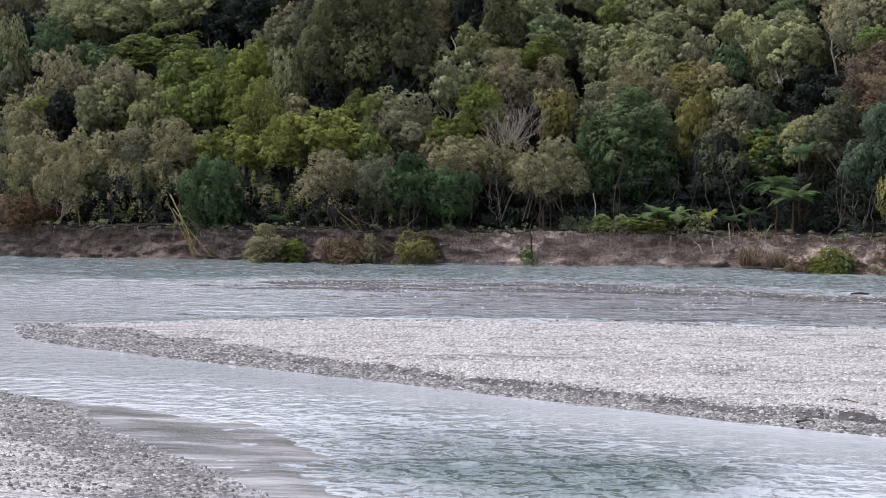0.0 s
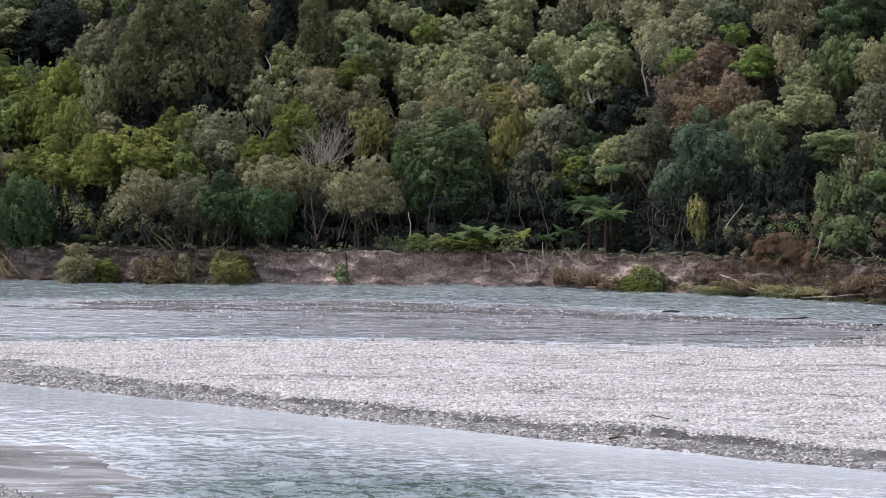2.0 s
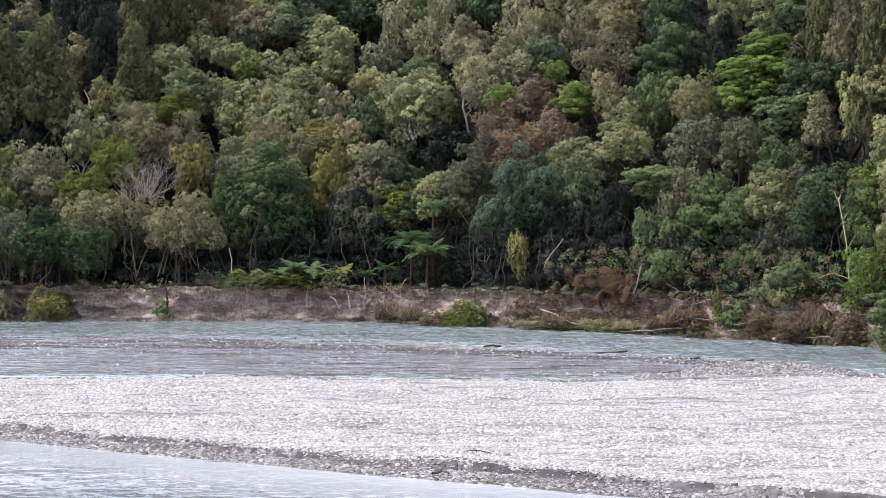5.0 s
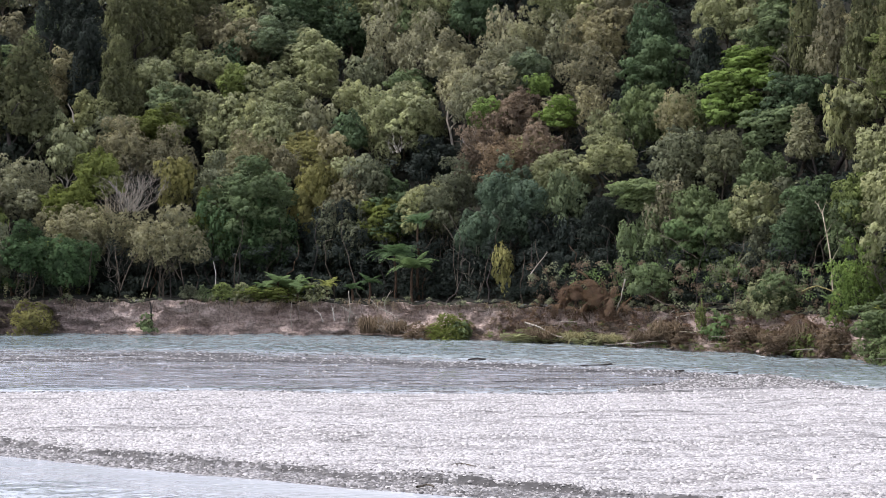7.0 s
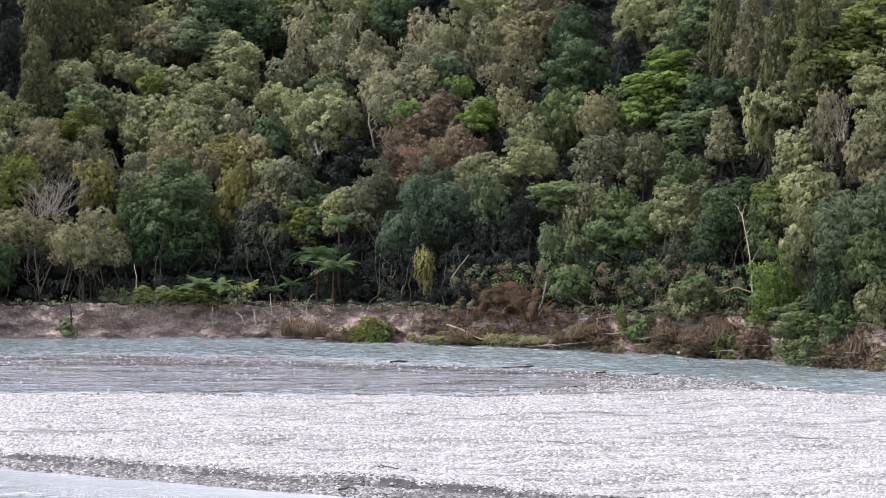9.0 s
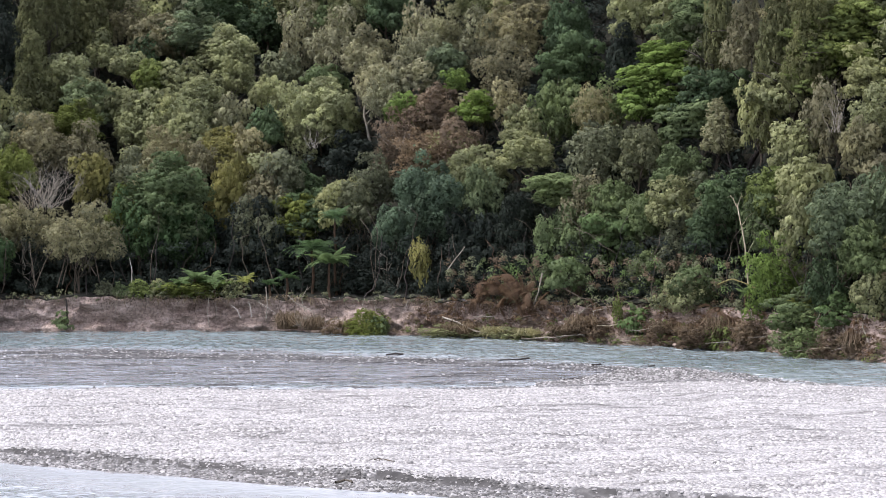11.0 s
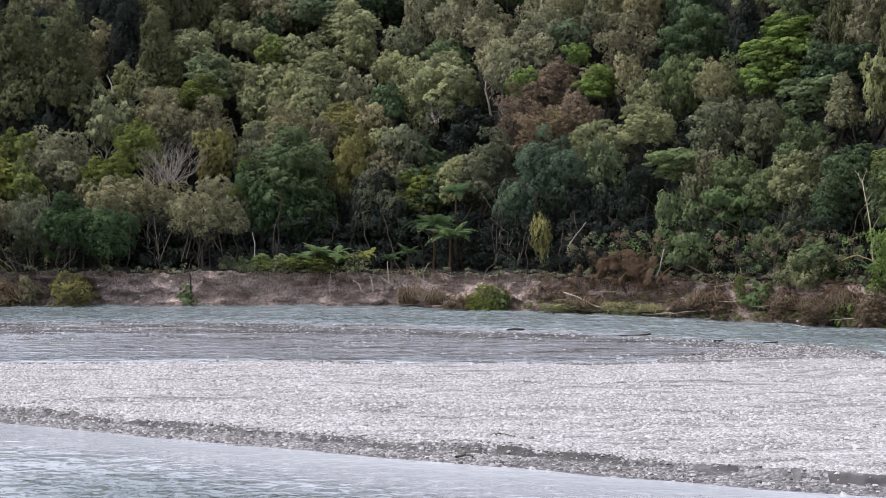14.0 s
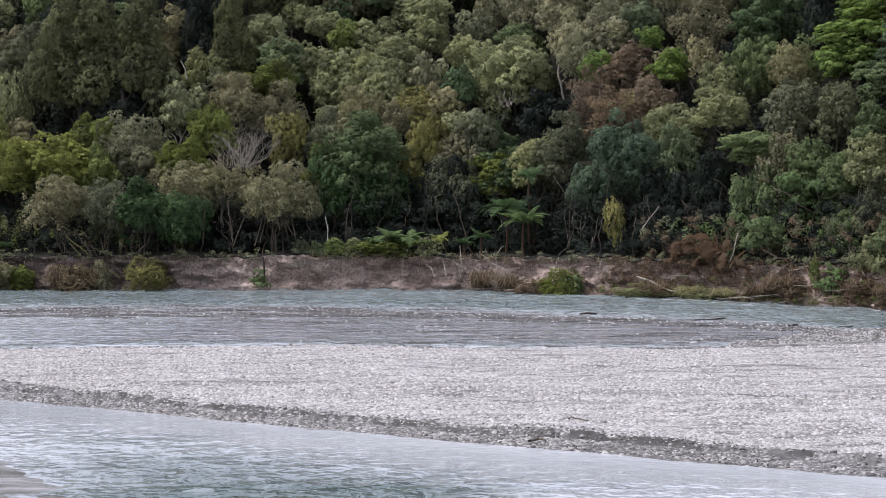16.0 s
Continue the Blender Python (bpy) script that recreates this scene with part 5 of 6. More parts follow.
fern(-13.87, 152.18, 2.45, 0.68, 0.98, "fern", 11, 18)
fern(-12.95, 152.11, 2.45, 1.01, 1.15, "fern", 11, 19)
fern(-12.12, 152.05, 2.45, 1.34, 1.33, "fern", 11, 20)
fern(-11.38, 152.00, 2.45, 0.93, 1.27, "fern", 11, 21)
fern(-10.63, 151.95, 2.45, 1.22, 1.33, "fern", 11, 22)
fern(-9.84, 151.86, 2.45, 0.86, 1.04, "vivid", 11, 23)
fern(-14.61, 152.23, 2.45, 0.60, 0.87, "fern", 11, 24)
fern(-3.45, 151.35, 2.50, 3.28, 2.41, "ferndark", 17, 25)
fern(-2.19, 149.49, 2.50, 2.42, 1.99, "fern", 17, 26)
fern(-5.29, 151.27, 2.50, 1.32, 1.15, "ferndark", 9, 27)
fern(-8.48, 151.84, 2.50, 1.05, 1.21, "lime", 9, 28)
fern(-6.54, 151.77, 2.50, 0.81, 0.98, "ferndark", 9, 29)
fern(-1.73, 151.78, 2.50, 5.62, 1.61, "ferndark", 12, 30)
fern(23.44, 126.42, 1.90, 1.49, 1.06, "fern", 10, 31)
fern(17.66, 132.46, 1.10, 0.83, 1.21, "fern", 11, 32)
fern(26.10, 121.83, 2.20, 0.52, 1.39, "lime", 11, 33)
fern(-11.74, 152.52, 2.50, 0.99, 1.16, "fern", 10, 34)
fern(-12.97, 152.51, 2.50, 0.74, 1.04, "ferndark", 9, 35)
fern(-32.00, 154.60, 2.50, 0.87, 1.35, "ferndark", 10, 36)
fern(-41.69, 156.14, 2.50, 0.54, 1.19, "ferndark", 9, 37)
fern(8.97, 140.70, 3.34, 0.15, 1.50, "rust", 12, 38, "dead fern with hanging brown fronds")
fern(9.90, 140.36, 4.11, 0.15, 1.60, "rust", 12, 39, "dead fern with hanging brown fronds")
fern(10.76, 139.09, 3.20, 0.15, 1.43, "rust", 12, 40, "dead fern with hanging brown fronds")
fern(9.85, 139.61, 2.61, 0.15, 1.32, "rust", 12, 41, "dead fern with hanging brown fronds")
fern(8.23, 141.15, 2.75, 0.15, 1.18, "rust", 12, 42, "dead fern with hanging brown fronds")
fern(11.26, 138.24, 2.36, 0.15, 1.05, "rust", 12, 43, "dead fern with hanging brown fronds")
fern(8.60, 140.60, 3.60, 0.15, 1.30, "rust", 11, 211, "dead fern with hanging brown fronds")
fern(9.40, 140.00, 3.30, 0.15, 1.40, "rust", 11, 212, "dead fern with hanging brown fronds")
fern(10.30, 139.40, 3.70, 0.15, 1.30, "rust", 11, 213, "dead fern with hanging brown fronds")
fern(9.20, 139.90, 2.00, 0.15, 1.20, "rust", 11, 214, "dead fern with hanging brown fronds")
fern(10.50, 138.90, 1.90, 0.15, 1.20, "rust", 11, 215, "dead fern with hanging brown fronds")
fern(11.20, 138.30, 3.00, 0.15, 1.20, "rust", 11, 216, "dead fern with hanging brown fronds")
fern(7.60, 141.60, 2.40, 0.15, 1.00, "rust", 11, 217, "dead fern with hanging brown fronds")
fern(12.00, 137.70, 2.50, 0.15, 1.00, "rust", 11, 218, "dead fern with hanging brown fronds")
fern(21.84, 128.24, 2.31, 0.15, 1.22, "rust", 12, 44, "dead fern with hanging brown fronds")
fern(22.62, 126.67, 1.75, 0.15, 1.11, "rust", 12, 45, "dead fern with hanging brown fronds")
fern(23.39, 125.20, 1.41, 0.15, 1.05, "rust", 12, 46, "dead fern with hanging brown fronds")
fern(21.21, 128.68, 1.41, 0.15, 0.98, "rust", 12, 47, "dead fern with hanging brown fronds")
fern(-63.17, 156.78, 2.96, 0.15, 1.49, "rust", 12, 48, "dead fern with hanging brown fronds")
fern(-60.98, 156.61, 2.67, 0.15, 1.31, "rust", 12, 49, "dead fern with hanging brown fronds")
stick("leaning_stem", [(-50.64, 157.12, 4.95), (-49.01, 155.57, 2.79), (-47.30, 153.97, 0.38)], 0.070, 0.030, BARK_YELLOW, "mossy stem leaning from the bank to the water", "tree stem", 9, 50)
stick("leaning_stem", [(-50.32, 156.81, 3.85), (-47.96, 155.12, 1.72), (-46.42, 153.77, 0.40)], 0.050, 0.025, BARK_YELLOW, "mossy stem leaning from the bank to the water", "tree stem", 8, 51)
stick("leaning_stem", [(-49.72, 156.54, 3.42), (-48.46, 155.24, 1.27), (-47.95, 154.32, 0.23)], 0.050, 0.020, BARK_YELLOW, "mossy stem leaning from the bank to the water", "tree stem", 8, 52)
stick("leaning_stem", [(-35.76, 153.79, 4.43), (-34.16, 152.51, 2.35), (-33.07, 151.45, 0.38)], 0.060, 0.030, BARK, "brown stem leaning from the bank to the water", "tree stem", 8, 53)
stick("leaning_stem", [(-36.31, 153.86, 3.79), (-33.81, 152.49, 1.93), (-31.76, 151.39, 0.81)], 0.050, 0.020, BARK_YELLOW, "mossy stem leaning from the bank to the water", "tree stem", 8, 54)
stick("leaning_stem", [(-35.05, 153.55, 3.38), (-33.11, 152.66, 2.57), (-31.91, 152.10, 2.30)], 0.050, 0.020, BARK, "brown stem leaning from the bank to the water", "tree stem", 6, 55)
stick("leaning_stem", [(-59.38, 158.07, 6.48), (-58.46, 157.44, 4.24), (-58.08, 157.03, 2.46)], 0.060, 0.050, BARK_YELLOW, "mossy stem at the forest edge", "tree stem", 5, 56)
stick("snag", [(23.63, 126.31, 4.02), (23.45, 126.69, 6.67), (23.14, 127.30, 8.92)], 0.055, 0.035, TAN, "bleached bare trunk at the forest edge", "dead tree", 3, 57)
stick("snag_branch", [(23.14, 127.30, 8.68), (22.98, 127.56, 9.16), (22.82, 127.83, 9.45)], 0.025, 0.010, TAN, "bleached bare branch of a dead tree", "dead tree", 4, 58)
stick("snag_branch", [(23.17, 127.25, 8.68), (23.28, 127.08, 9.16), (23.36, 126.95, 9.51)], 0.025, 0.010, TAN, "bleached bare branch of a dead tree", "dead tree", 4, 59)
stick("fallen_branch", [(22.14, 128.35, 3.89), (22.85, 127.19, 4.27), (23.54, 126.05, 3.99), (24.12, 125.10, 3.68)], 0.055, 0.035, BARK_YELLOW, "fallen mossy branch lying on the bank edge", "branch", 0, 60)
stick("fallen_branch", [(13.23, 137.17, 3.52), (14.39, 135.73, 2.82), (15.88, 134.25, 2.73), (17.35, 132.85, 3.03)], 0.045, 0.020, BARK, "long pale fallen branch across the slumped bank", "branch", 5, 61)
stick("fallen_branch", [(13.12, 136.07, 0.78), (14.18, 135.52, 1.72), (15.05, 135.03, 2.48)], 0.050, 0.030, BARK_PALE, "pale fallen branch against the bank", "branch", 3, 62)
stick("driftwood_log", [(10.64, 137.50, 0.11), (12.54, 135.79, 0.24), (14.40, 134.12, 0.51)], 0.060, 0.040, BARK_PALE, "bleached log lying at the water edge", "driftwood", 0, 63)
stick("fallen_branch", [(12.10, 138.38, 4.38), (11.82, 138.14, 3.19), (11.44, 138.18, 2.21)], 0.055, 0.030, BARK_PALE, "pale branch hanging over the bank", "branch", 3, 64)
stick("fallen_branch", [(14.27, 137.04, 7.32), (15.00, 136.28, 7.03), (15.84, 135.49, 6.22), (16.54, 134.83, 5.79)], 0.030, 0.012, BARK, "bleached bare branch among the leaves", "branch", 4, 65)
stick("fallen_branch", [(15.01, 134.67, 2.02), (16.17, 133.58, 2.39)], 0.030, 0.020, BARK_PALE, "thin pale branch on the bank", "branch", 0, 66)
stick("fallen_branch", [(6.04, 143.87, 4.57), (7.18, 143.13, 6.13)], 0.040, 0.020, BARK_PALE, "bare pale branch at the forest edge", "branch", 5, 67)
stick("fallen_branch", [(5.58, 142.16, 1.33), (7.80, 140.33, 0.45), (9.76, 138.39, 0.21)], 0.070, 0.040, BARK_PALE, "fallen branch along the water", "branch", 5, 68)
stick("fallen_branch", [(-5.21, 148.85, 0.33), (-3.37, 147.69, 0.63), (-1.55, 146.46, 1.09)], 0.050, 0.030, BARK_PALE, "dry branch at the foot of the bank", "branch", 8, 69)
stick("fallen_branch", [(-4.80, 148.66, 0.86), (-2.96, 147.42, 0.40), (-1.35, 146.32, 0.38)], 0.050, 0.030, BARK_PALE, "dry branch at the foot of the bank", "branch", 8, 70)
stick("fallen_branch", [(-3.37, 148.10, 1.49), (-4.60, 148.93, 2.06), (-5.22, 149.25, 2.66)], 0.040, 0.020, BARK_PALE, "dry branch propped on the bank", "branch", 6, 71)
stick("snag", [(-10.82, 150.51, 0.16), (-11.02, 150.52, 1.39), (-10.94, 150.52, 2.41)], 0.028, 0.020, BARK_PALE, "thin pale dead stem standing against the bank", "dead tree", 0, 72)
stick("snag", [(-6.79, 149.88, 0.93), (-6.67, 149.85, 2.03), (-6.79, 149.88, 3.24)], 0.050, 0.035, BARK_PALE, "short pale dead stump standing on the bank", "dead tree", 0, 73)
stick("snag", [(-7.82, 150.08, 1.08), (-7.94, 150.11, 1.81), (-8.06, 150.14, 2.22)], 0.050, 0.030, BONE, "short bleached stub on the bank", "dead tree", 0, 74)
stick("snag", [(-8.64, 150.27, 0.99), (-8.89, 150.33, 1.60), (-9.30, 150.43, 1.88)], 0.040, 0.030, BONE, "short bleached stub on the bank", "dead tree", 0, 75)
stick("fallen_branch", [(-7.36, 149.87, 2.15), (-6.25, 149.60, 1.43), (-5.43, 149.40, 0.62)], 0.035, 0.020, BARK_PALE, "thin branch leaning on the bank", "branch", 0, 76)
stick("fallen_branch", [(-4.00, 148.82, 1.46), (-4.20, 148.96, 2.47), (-3.79, 148.68, 3.16)], 0.040, 0.020, BARK_PALE, "thin branch leaning on the bank", "branch", 3, 77)
stick("snag", [(-21.18, 151.30, 0.20), (-21.18, 151.30, 1.35), (-21.26, 151.30, 2.38)], 0.090, 0.060, BARK_DARK, "dark dead stem against the bank", "dead tree", 0, 78)
stick("snag", [(-16.69, 152.78, 3.49), (-16.65, 152.77, 4.40), (-16.81, 152.79, 5.30)], 0.045, 0.030, BONE, "thin white dead stem at the forest edge", "dead tree", 0, 79)
stick("snag", [(0.00, 148.41, 8.09), (0.80, 147.67, 6.89), (0.72, 147.52, 5.29), (1.07, 147.10, 3.30)], 0.022, 0.020, BARK, "pale twisted vine at the forest edge", "vine", 2, 80)
stick("snag", [(0.40, 148.13, 8.89), (1.24, 147.39, 7.09), (1.07, 147.10, 3.30)], 0.022, 0.020, BARK, "pale twisted vine at the forest edge", "vine", 2, 81)
stick("slender_tree", [(-23.80, 153.19, 3.37), (-23.97, 153.50, 4.81), (-24.23, 153.91, 6.46)], 0.045, 0.030, BARK, "brown slender stem below the forest edge", "tree stem", 4, 82)
stick("slender_tree", [(-23.72, 153.18, 3.16), (-22.93, 153.42, 5.22), (-21.74, 153.74, 6.87)], 0.045, 0.030, BARK, "brown slender stem below the forest edge", "tree stem", 4, 83)
stick("slender_tree", [(-21.73, 153.04, 3.37), (-21.35, 153.31, 5.22), (-22.07, 153.76, 6.87)], 0.045, 0.030, BARK, "brown slender stem below the forest edge", "tree stem", 4, 84)
stick("slender_tree", [(-22.14, 153.07, 3.16), (-21.69, 153.33, 4.81), (-21.32, 153.71, 6.04)], 0.045, 0.030, BARK, "brown slender stem below the forest edge", "tree stem", 4, 85)
stick("slender_tree", [(-18.96, 152.84, 3.37), (-19.36, 153.17, 5.22), (-19.45, 153.57, 6.87)], 0.045, 0.030, BARK, "brown slender stem below the forest edge", "tree stem", 4, 86)
stick("slender_tree", [(-26.03, 153.30, 3.37), (-26.04, 153.60, 4.81), (-25.89, 153.99, 6.46)], 0.045, 0.030, BARK, "brown slender stem below the forest edge", "tree stem", 4, 87)
stick("slender_tree", [(-19.24, 152.86, 3.99), (-20.03, 153.22, 5.22), (-20.49, 153.65, 6.46)], 0.045, 0.030, BARK, "brown slender stem below the forest edge", "tree stem", 4, 88)
stick("exposed_root", [(27.25, 118.76, 2.46), (27.04, 118.71, 1.71), (27.17, 117.83, 0.89)], 0.050, 0.030, BARK_PALE, "pale exposed root hanging to the water", "root", 3, 89)
stick("exposed_root", [(27.68, 117.82, 2.50), (27.47, 117.77, 1.76), (27.60, 116.90, 0.94)], 0.050, 0.030, BARK_PALE, "pale exposed root hanging to the water", "root", 3, 90)
stick("exposed_root", [(28.11, 116.90, 2.54), (27.90, 116.84, 1.81), (28.02, 115.99, 1.00)], 0.050, 0.030, BARK_PALE, "pale exposed root hanging to the water", "root", 3, 91)
stick("exposed_root", [(28.42, 116.21, 2.57), (28.22, 116.16, 1.84), (28.33, 115.31, 1.04)], 0.050, 0.030, BARK_PALE, "pale exposed root hanging to the water", "root", 3, 92)
stick("leaning_stem", [(-50.84, 157.02, 4.29), (-49.22, 155.52, 2.14), (-47.64, 154.05, 0.33)], 0.040, 0.020, BARK_YELLOW, "thin mossy stem leaning over the bank", "tree stem", 9, 93)
stick("leaning_stem", [(-49.66, 156.92, 4.08), (-47.75, 155.18, 1.94), (-45.70, 153.60, 0.28)], 0.040, 0.020, BARK, "thin mossy stem leaning over the bank", "tree stem", 9, 94)
stick("leaning_stem", [(-50.15, 157.00, 2.74), (-48.49, 155.35, 1.05), (-47.01, 153.90, 0.21)], 0.040, 0.020, BARK_YELLOW, "thin mossy stem leaning over the bank", "tree stem", 9, 95)
stick("leaning_stem", [(-36.17, 154.03, 3.36), (-34.19, 152.61, 1.71), (-33.28, 151.46, 0.42)], 0.040, 0.020, BARK_YELLOW, "thin mossy stem leaning over the bank", "tree stem", 9, 96)
stick("leaning_stem", [(-34.92, 153.95, 4.01), (-33.53, 152.58, 2.14), (-31.33, 151.37, 1.15)], 0.040, 0.020, BARK, "thin mossy stem leaning over the bank", "tree stem", 9, 97)
dead_bush(-23.30, 155.40, 9.00, 7.00, 3.90, DRIFT, "bare bleached branches of a dead bush among green trees", 98, 44)
dead_bush(-24.87, 156.04, 8.93, 3.38, 2.12, TAN, "bare grey branches of a dead bush", 99, 14)
dead_bush(3.01, 158.43, 13.24, 3.87, 2.58, BONE, "bleached bare branches of a withered tree", 100, 10)
dead_bush(-3.78, 164.97, 13.68, 3.13, 1.79, BONE, "bleached bare branches of a withered tree", 101, 8)
dead_bush(29.03, 125.84, 13.20, 2.05, 3.07, BARK_PALE, "bare grey branches among leafy trees", 102, 10)
dead_bush(5.00, 175.14, 24.23, 2.85, 2.37, BONE, "bleached bare treetop high on the slope", 103, 10)
dead_bush(9.90, 140.10, 2.10, 3.60, 2.40, WOOD_RUST, "heap of brown dead branches at the bank edge", 201, 34)
dead_bush(8.40, 141.20, 2.30, 2.80, 2.00, WOOD_RUST, "heap of brown dead branches at the bank edge", 202, 22)
dead_bush(11.00, 138.60, 1.60, 2.60, 1.80, WOOD_RUST, "heap of brown dead branches at the bank edge", 203, 20)
dead_bush(13.52, 136.31, 1.58, 2.59, 1.85, BARK, "tangle of dead twigs on the bank", 104, 16)
dead_bush(22.36, 127.19, 1.11, 3.10, 1.72, BARK, "tangle of dead twigs on the bank", 105, 18)
dead_bush(-3.78, 148.07, 0.29, 2.81, 1.81, BARK_PALE, "tangle of dry twigs at the foot of the bank", 106, 16)
dead_bush(-62.94, 157.37, 2.42, 3.84, 2.56, BARK, "tangle of dead twigs at the bank edge", 107, 14)
tussock(-5.22, 149.05, 0.24, 2.02, 1.21, "dry", "dry brown grass and dead leaves drooping on the bank", 108, 260)
tussock(-3.37, 147.79, 0.22, 1.80, 1.00, "dry", "dry brown grass and dead leaves drooping on the bank", 109, 260)
tussock(14.48, 134.85, 0.73, 2.19, 1.10, "dry", "dry brown grass and dead leaves drooping on the bank", 110, 260)
tussock(13.10, 135.88, 0.49, 1.84, 0.52, "dry", "dry brown grass and dead leaves drooping on the bank", 111, 260)
tussock(22.01, 127.17, 0.77, 2.07, 1.21, "dry", "dry brown grass and dead leaves drooping on the bank", 112, 260)
tussock(23.33, 124.90, 0.48, 1.69, 1.02, "dry", "dry brown grass and dead leaves drooping on the bank", 113, 260)
tussock(27.85, 116.46, 0.39, 1.58, 1.26, "dry", "dry brown grass and dead leaves drooping on the bank", 114, 260)
tussock(8.89, 139.47, 0.27, 2.27, 0.49, "warm", "olive grass and dead leaves drooping on the bank", 115, 260)
tussock(6.69, 141.14, 0.26, 2.30, 0.77, "dry", "dry brown grass and dead leaves drooping on the bank", 116, 260)
tussock(11.01, 137.56, 0.29, 1.86, 0.45, "warm", "olive grass and dead leaves drooping on the bank", 117, 260)
tussock(-36.16, 151.73, 0.17, 2.47, 1.56, "dry", "dry brown grass and dead leaves drooping on the bank", 118, 260)
tussock(-34.62, 151.63, 0.19, 2.06, 1.44, "dry", "dry brown grass and dead leaves drooping on the bank", 119, 260)
tussock(19.02, 130.57, 0.76, 1.77, 0.88, "dry", "dry brown grass and dead leaves drooping on the bank", 120, 260)
tussock(20.25, 129.29, 0.58, 1.40, 0.88, "dry", "dry brown grass and dead leaves drooping on the bank", 121, 260)
stick("driftwood", [(7.74, 117.45, 0.05), (8.64, 117.88, 0.05), (9.58, 118.79, 0.05)], 0.030, 0.070, BARK_DARK, "dark wet log stranded in the shallows", "driftwood", 0, 122)
stick("driftwood", [(9.89, 102.58, 0.04), (11.40, 103.60, 0.04), (13.23, 104.62, 0.04)], 0.030, 0.055, BARK_DARK, "dark wet log stranded in the shallows", "driftwood", 0, 123)
stick("driftwood", [(12.59, 112.94, 0.06), (13.10, 113.35, 0.06)], 0.050, 0.060, BARK_DARK, "dark wet stump stranded in the shallows", "driftwood", 0, 124)
stick("driftwood", [(15.02, 111.50, 0.06), (15.90, 112.32, 0.06)], 0.040, 0.050, BARK_DARK, "dark wet branch stranded in the shallows", "driftwood", 0, 125)
stick("driftwood", [(1.48, 122.57, 0.06), (2.49, 123.03, 0.06)], 0.050, 0.060, BARK_DARK, "dark wet branch stranded in the shallows", "driftwood", 0, 126)
stick("driftwood", [(-0.02, 64.92, 0.42), (0.28, 65.54, 0.42), (0.61, 66.01, 0.42)], 0.045, 0.03, BARK, "dark gnarled driftwood on the gravel bar", "driftwood", 0, 127)
stick("driftwood", [(0.37, 65.08, 0.42), (0.68, 65.86, 0.42), (1.03, 65.23, 0.42)], 0.045, 0.03, BARK, "brown twisted driftwood on the gravel bar", "driftwood", 0, 128)
stick("driftwood", [(-0.76, 61.13, 0.30), (-0.49, 61.66, 0.30), (-0.27, 61.13, 0.30)], 0.040, 0.030, BARK, "dark root lying on the edge of the bar", "driftwood", 0, 129)



# roots and vines that hang over the bank and stems in the shade of the forest edge
def hanging():
    rng = np.random.default_rng(77)
    for i in range(40):
        x = -74 + 2.9 * i + rng.uniform(-1.0, 1.0)
        root = empty("hanging_roots", x, float(bank_y(x)), 0)
        for k in range(6):
            dx = rng.normal(0, 0.55)
            part("root", tubes("root", [bent(rng, (dx, 0.3, 2.5), (dx + rng.normal(0, 0.3), -0.25 + rng.normal(0, 0.12), rng.uniform(0.7, 2.1)), 0.020, 0.007, 7, 0.12)], BARK if (i + k) % 3 else BARK_PALE, 4), root)
        tagged(root, "thin bare roots hanging over the earth bank", "roots", "hanging roots")
    for i in range(80):
        x = -76 + 1.5 * i + rng.uniform(-0.7, 0.7)
        y = float(bank_y(x)) + rng.uniform(1.2, 5.5)
        h = rng.uniform(3.0, 6.5)
        line = bent(rng, (0, 0, -0.1), (rng.normal(0, 0.9), rng.normal(0, 0.5), h), rng.uniform(0.03, 0.075), 0.02, 9, 0.11)
        root = empty("slender_tree", x, y, gz(x, y))
        # the darker barks have the forest edge's shade put into their colour
        part("stem", tubes("stem", [line], (BARK, FIBRE, BARK_DARK, BARK, BARK_DARK, BARK, BARK_DARK)[i % 7], 5), root)
        tagged(root, "slender bare stem in the shade of the forest edge", "tree stem", "understorey stems")


hanging()


# dead leaves, twigs and climbing plants on the slumped bank by the bend
def bank_litter():
    rng = np.random.default_rng(31)
    for name, hue, n, lo, hi, words, seed in (("bank_litter", "rust", 420, 4, 40, "rust-brown dead leaves and roots on the slumped bank", 3),
                                             ("dry_brush", "dry", 300, 2, 40, "dry brown brush on the slumped bank", 4),
                                             ("bank_creepers", "darkolive", 300, -76, 42, "dark green creepers over the bank edge", 9),
                                             ("bank_weeds", "moss", 200, 3, 40, "yellow-green weeds on the slumped bank", 12)):
        x = rng.uniform(lo, hi, n)
        f = rng.uniform(0, 1, n) if hue != "darkolive" else rng.uniform(0.9, 1.12, n)
        if hue in ("dry", "moss"):
            f = f ** 2 * 0.6
        low = step(8, 18, x)
        y = bank_y(x) + 0.35 - (0.35 + 1.5 * low) * (1 - np.clip(f, 0, 1)) ** 1.3 - 0.15
        leaf_stuff(name, x, y, 0.05 + 2.45 * f, rng.uniform(0.16, 0.42, n), hue, words, 26, 0.13, seed, 0.7)


bank_litter()


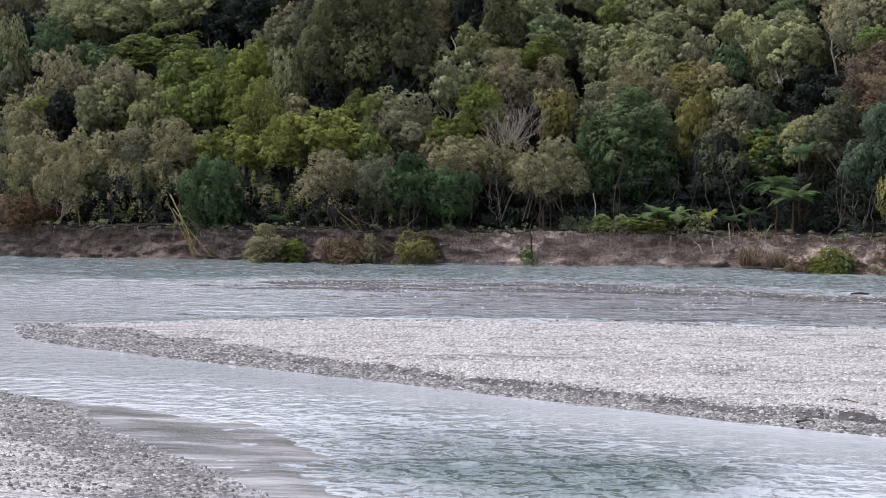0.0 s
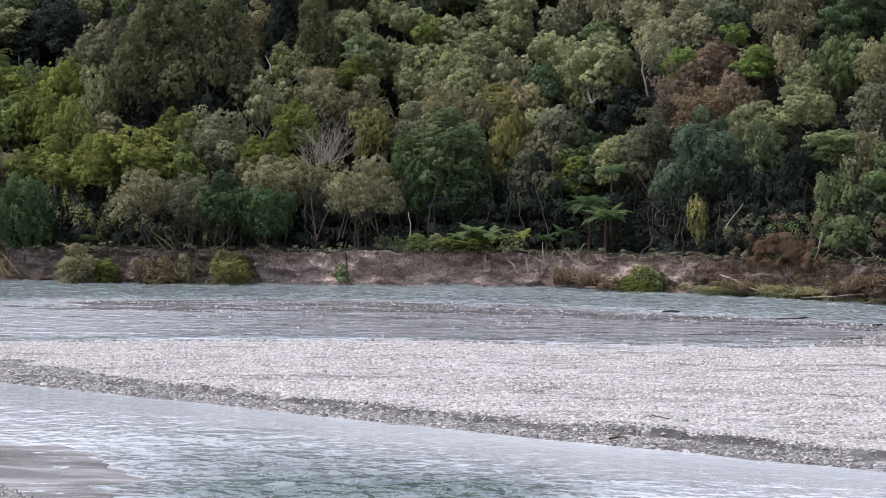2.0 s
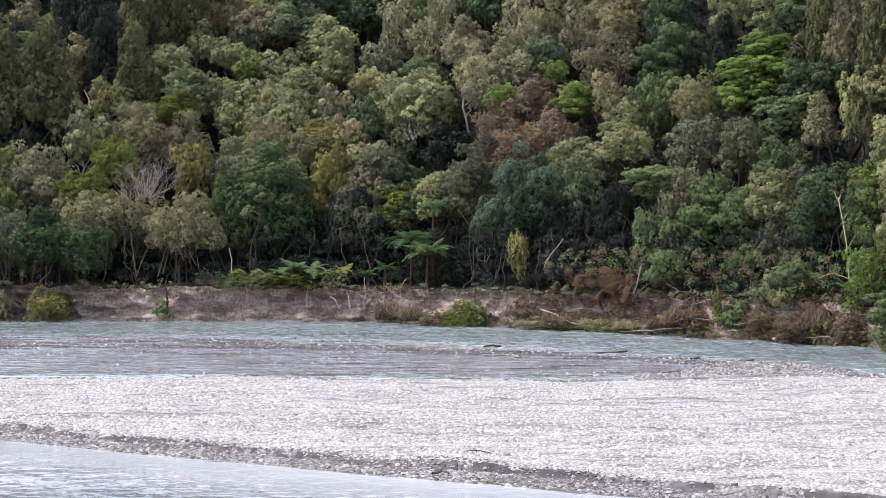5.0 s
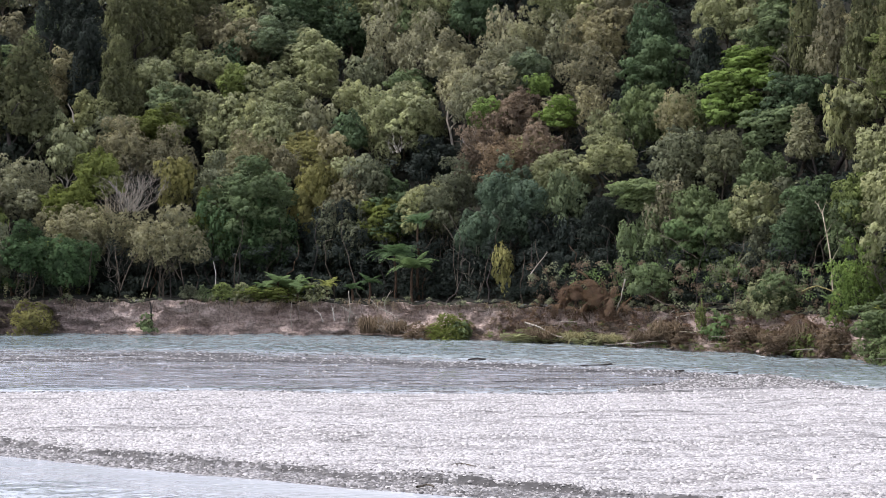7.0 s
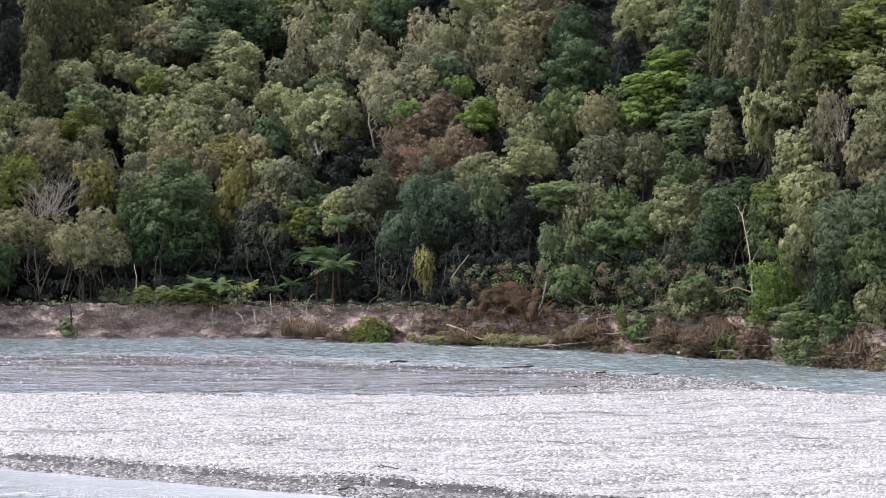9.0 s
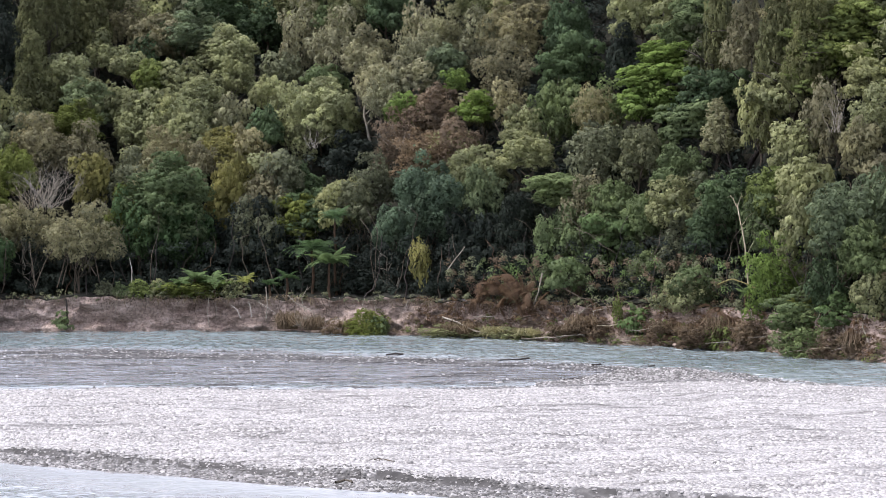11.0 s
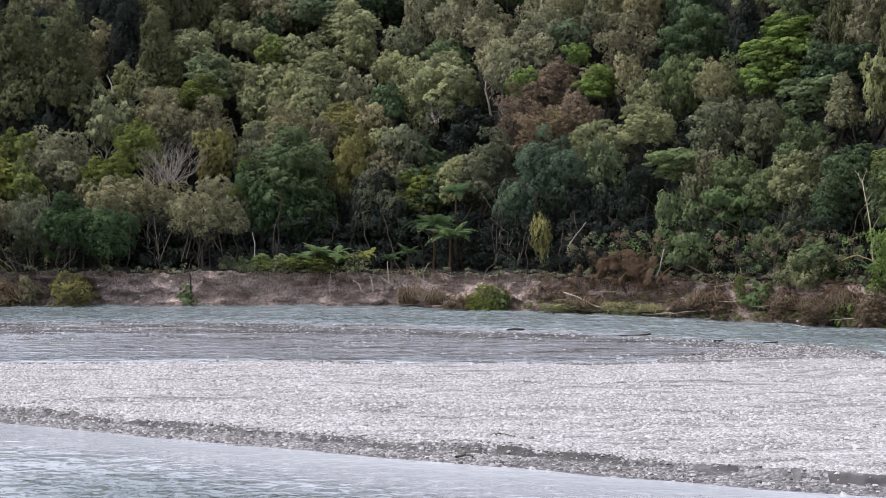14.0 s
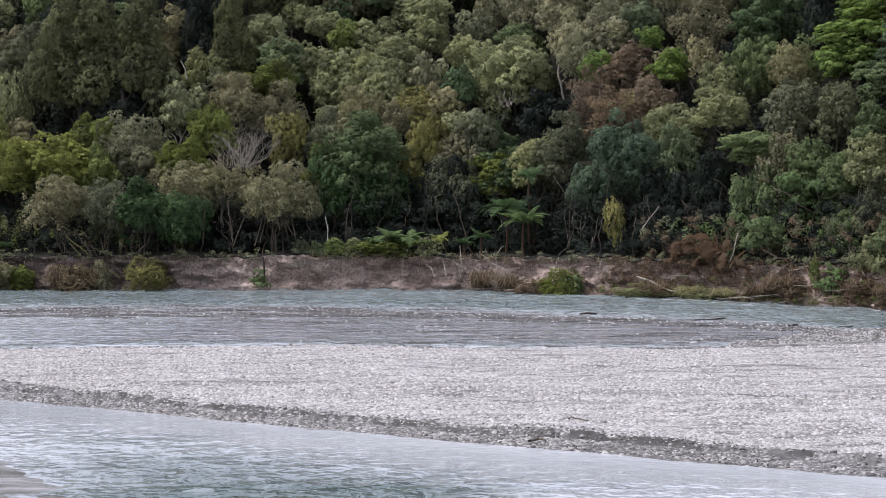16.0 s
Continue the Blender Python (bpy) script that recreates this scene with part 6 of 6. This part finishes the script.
# fine dry roots that hang over the edge of the cut, and the tangle at the forest edge by the bend
def root_fringe():
    rng = np.random.default_rng(63)
    for name, n, lo, hi, mat, words in (("root_fringe", 620, -30, 14, LEAVES["dry"], "fine dry brown roots and dead fronds hanging from the bank edge"),
                                        ("pale_root_fringe", 260, -14, 34, LEAVES["straw"], "thin pale roots hanging from the bank edge")):
        x = rng.uniform(lo, hi, n)
        x = x[fbm(x * 0.5, 0 * x, 64, 3) + rng.uniform(-0.1, 0.1, n) > 0.50]
        n = len(x)
        y, z = bank_y(x), 2.45 + rng.uniform(-0.15, 0.2, n)
        drop, side, w = 0.08 + 0.6 * rng.uniform(0, 1, n) ** 2.5, rng.normal(0, 0.26, n), rng.uniform(0.012, 0.032, n)
        P = np.stack([np.stack(q, -1) for q in ((x - w, y + 0.6, z), (x + w, y + 0.6, z), (x + w + side * 0.4, y - 0.12, z - 0.05), (x - w + side * 0.4, y - 0.12, z - 0.05),
                                                (x + side + w * 0.5, y - 0.22, z - drop), (x + side - w * 0.5, y - 0.22, z - drop))], 1)
        k = 6 * np.arange(n)[:, None]
        F = np.concatenate([k + (0, 1, 2, 3), k + (3, 2, 4, 5)])
        tagged(new(name, mesh_from(name, P.reshape(-1, 3), F, [mat])), words, "roots", kind="stuff")
    for name, hue, n, lo, hi, words in (("edge_thicket", "green", 110, 8, 33, "green thicket of leaves and vines at the forest edge"),
                                        ("fern_thicket", "fern", 80, 10, 33, "light green leafy thicket at the forest edge"),
                                        ("olive_thicket", "darkolive", 110, 6, 33, "dark olive thicket at the forest edge"),
                                        ("vine_curtain", "warm", 80, -66, -27, "olive climbers hanging down at the forest edge"),
                                        ("leafy_climbers", "leaf", 80, -66, -27, "green leafy climbers hanging down at the forest edge"),
                                        ("brown_climbers", "brownolive", 40, -66, -30, "brownish climbers and dead leaves hanging at the forest edge"),
                                        ("withered_thicket", "dry", 170, 6, 33, "withered brown thicket at the forest edge")):
        x = rng.uniform(lo, hi, n)
        y = bank_y(x) + rng.uniform(0.9, 4.2, n)
        z = 2.2 + rng.uniform(0, 1, n) ** 1.3 * 3.2
        tall = 1.1
        if "climbers" in words:
            z, tall = 2.6 + rng.uniform(0, 1, n) * 4.0, 2.4
        leaf_stuff(name, x, y, z, rng.uniform(0.22, 0.48, n), hue, words, 60, 0.12, 66 + n, tall)


root_fringe()


# broken branches and roots strewn over the slumped bank
def debris():
    rng = np.random.default_rng(52)
    for i in range(150):
        x = rng.uniform(-6, 38) if i % 5 == 0 else rng.uniform(7, 38)
        low = float(step(8, 18, x))
        f = rng.uniform(0, 0.9) ** 1.3
        y = float(bank_y(x)) + 0.25 - (0.35 + 1.5 * low) * (1 - f) ** 1.3 - 0.3
        size = rng.uniform(0.5, 1.9)
        a = rng.normal(0, 0.45)
        p = np.array((x, y, 0.15 + 2.2 * f))
        q = p + size * np.array((math.cos(a) * (1 if rng.uniform() < 0.5 else -1), -0.25 * math.sin(a) - 0.1, -0.45 * abs(math.sin(a)) + 0.06))
        q[2] = max(q[2], 0.05)
        stick("dead_branch", [p, (p + q) / 2 + rng.normal(0, 0.06, 3), q], rng.uniform(0.02, 0.045), 0.010, (BARK, BARK_PALE, FIBRE, TAN, BARK)[i % 5], "broken dead branch strewn on the slumped bank", "branch", i % 3, 600 + i, "bank debris")


debris()
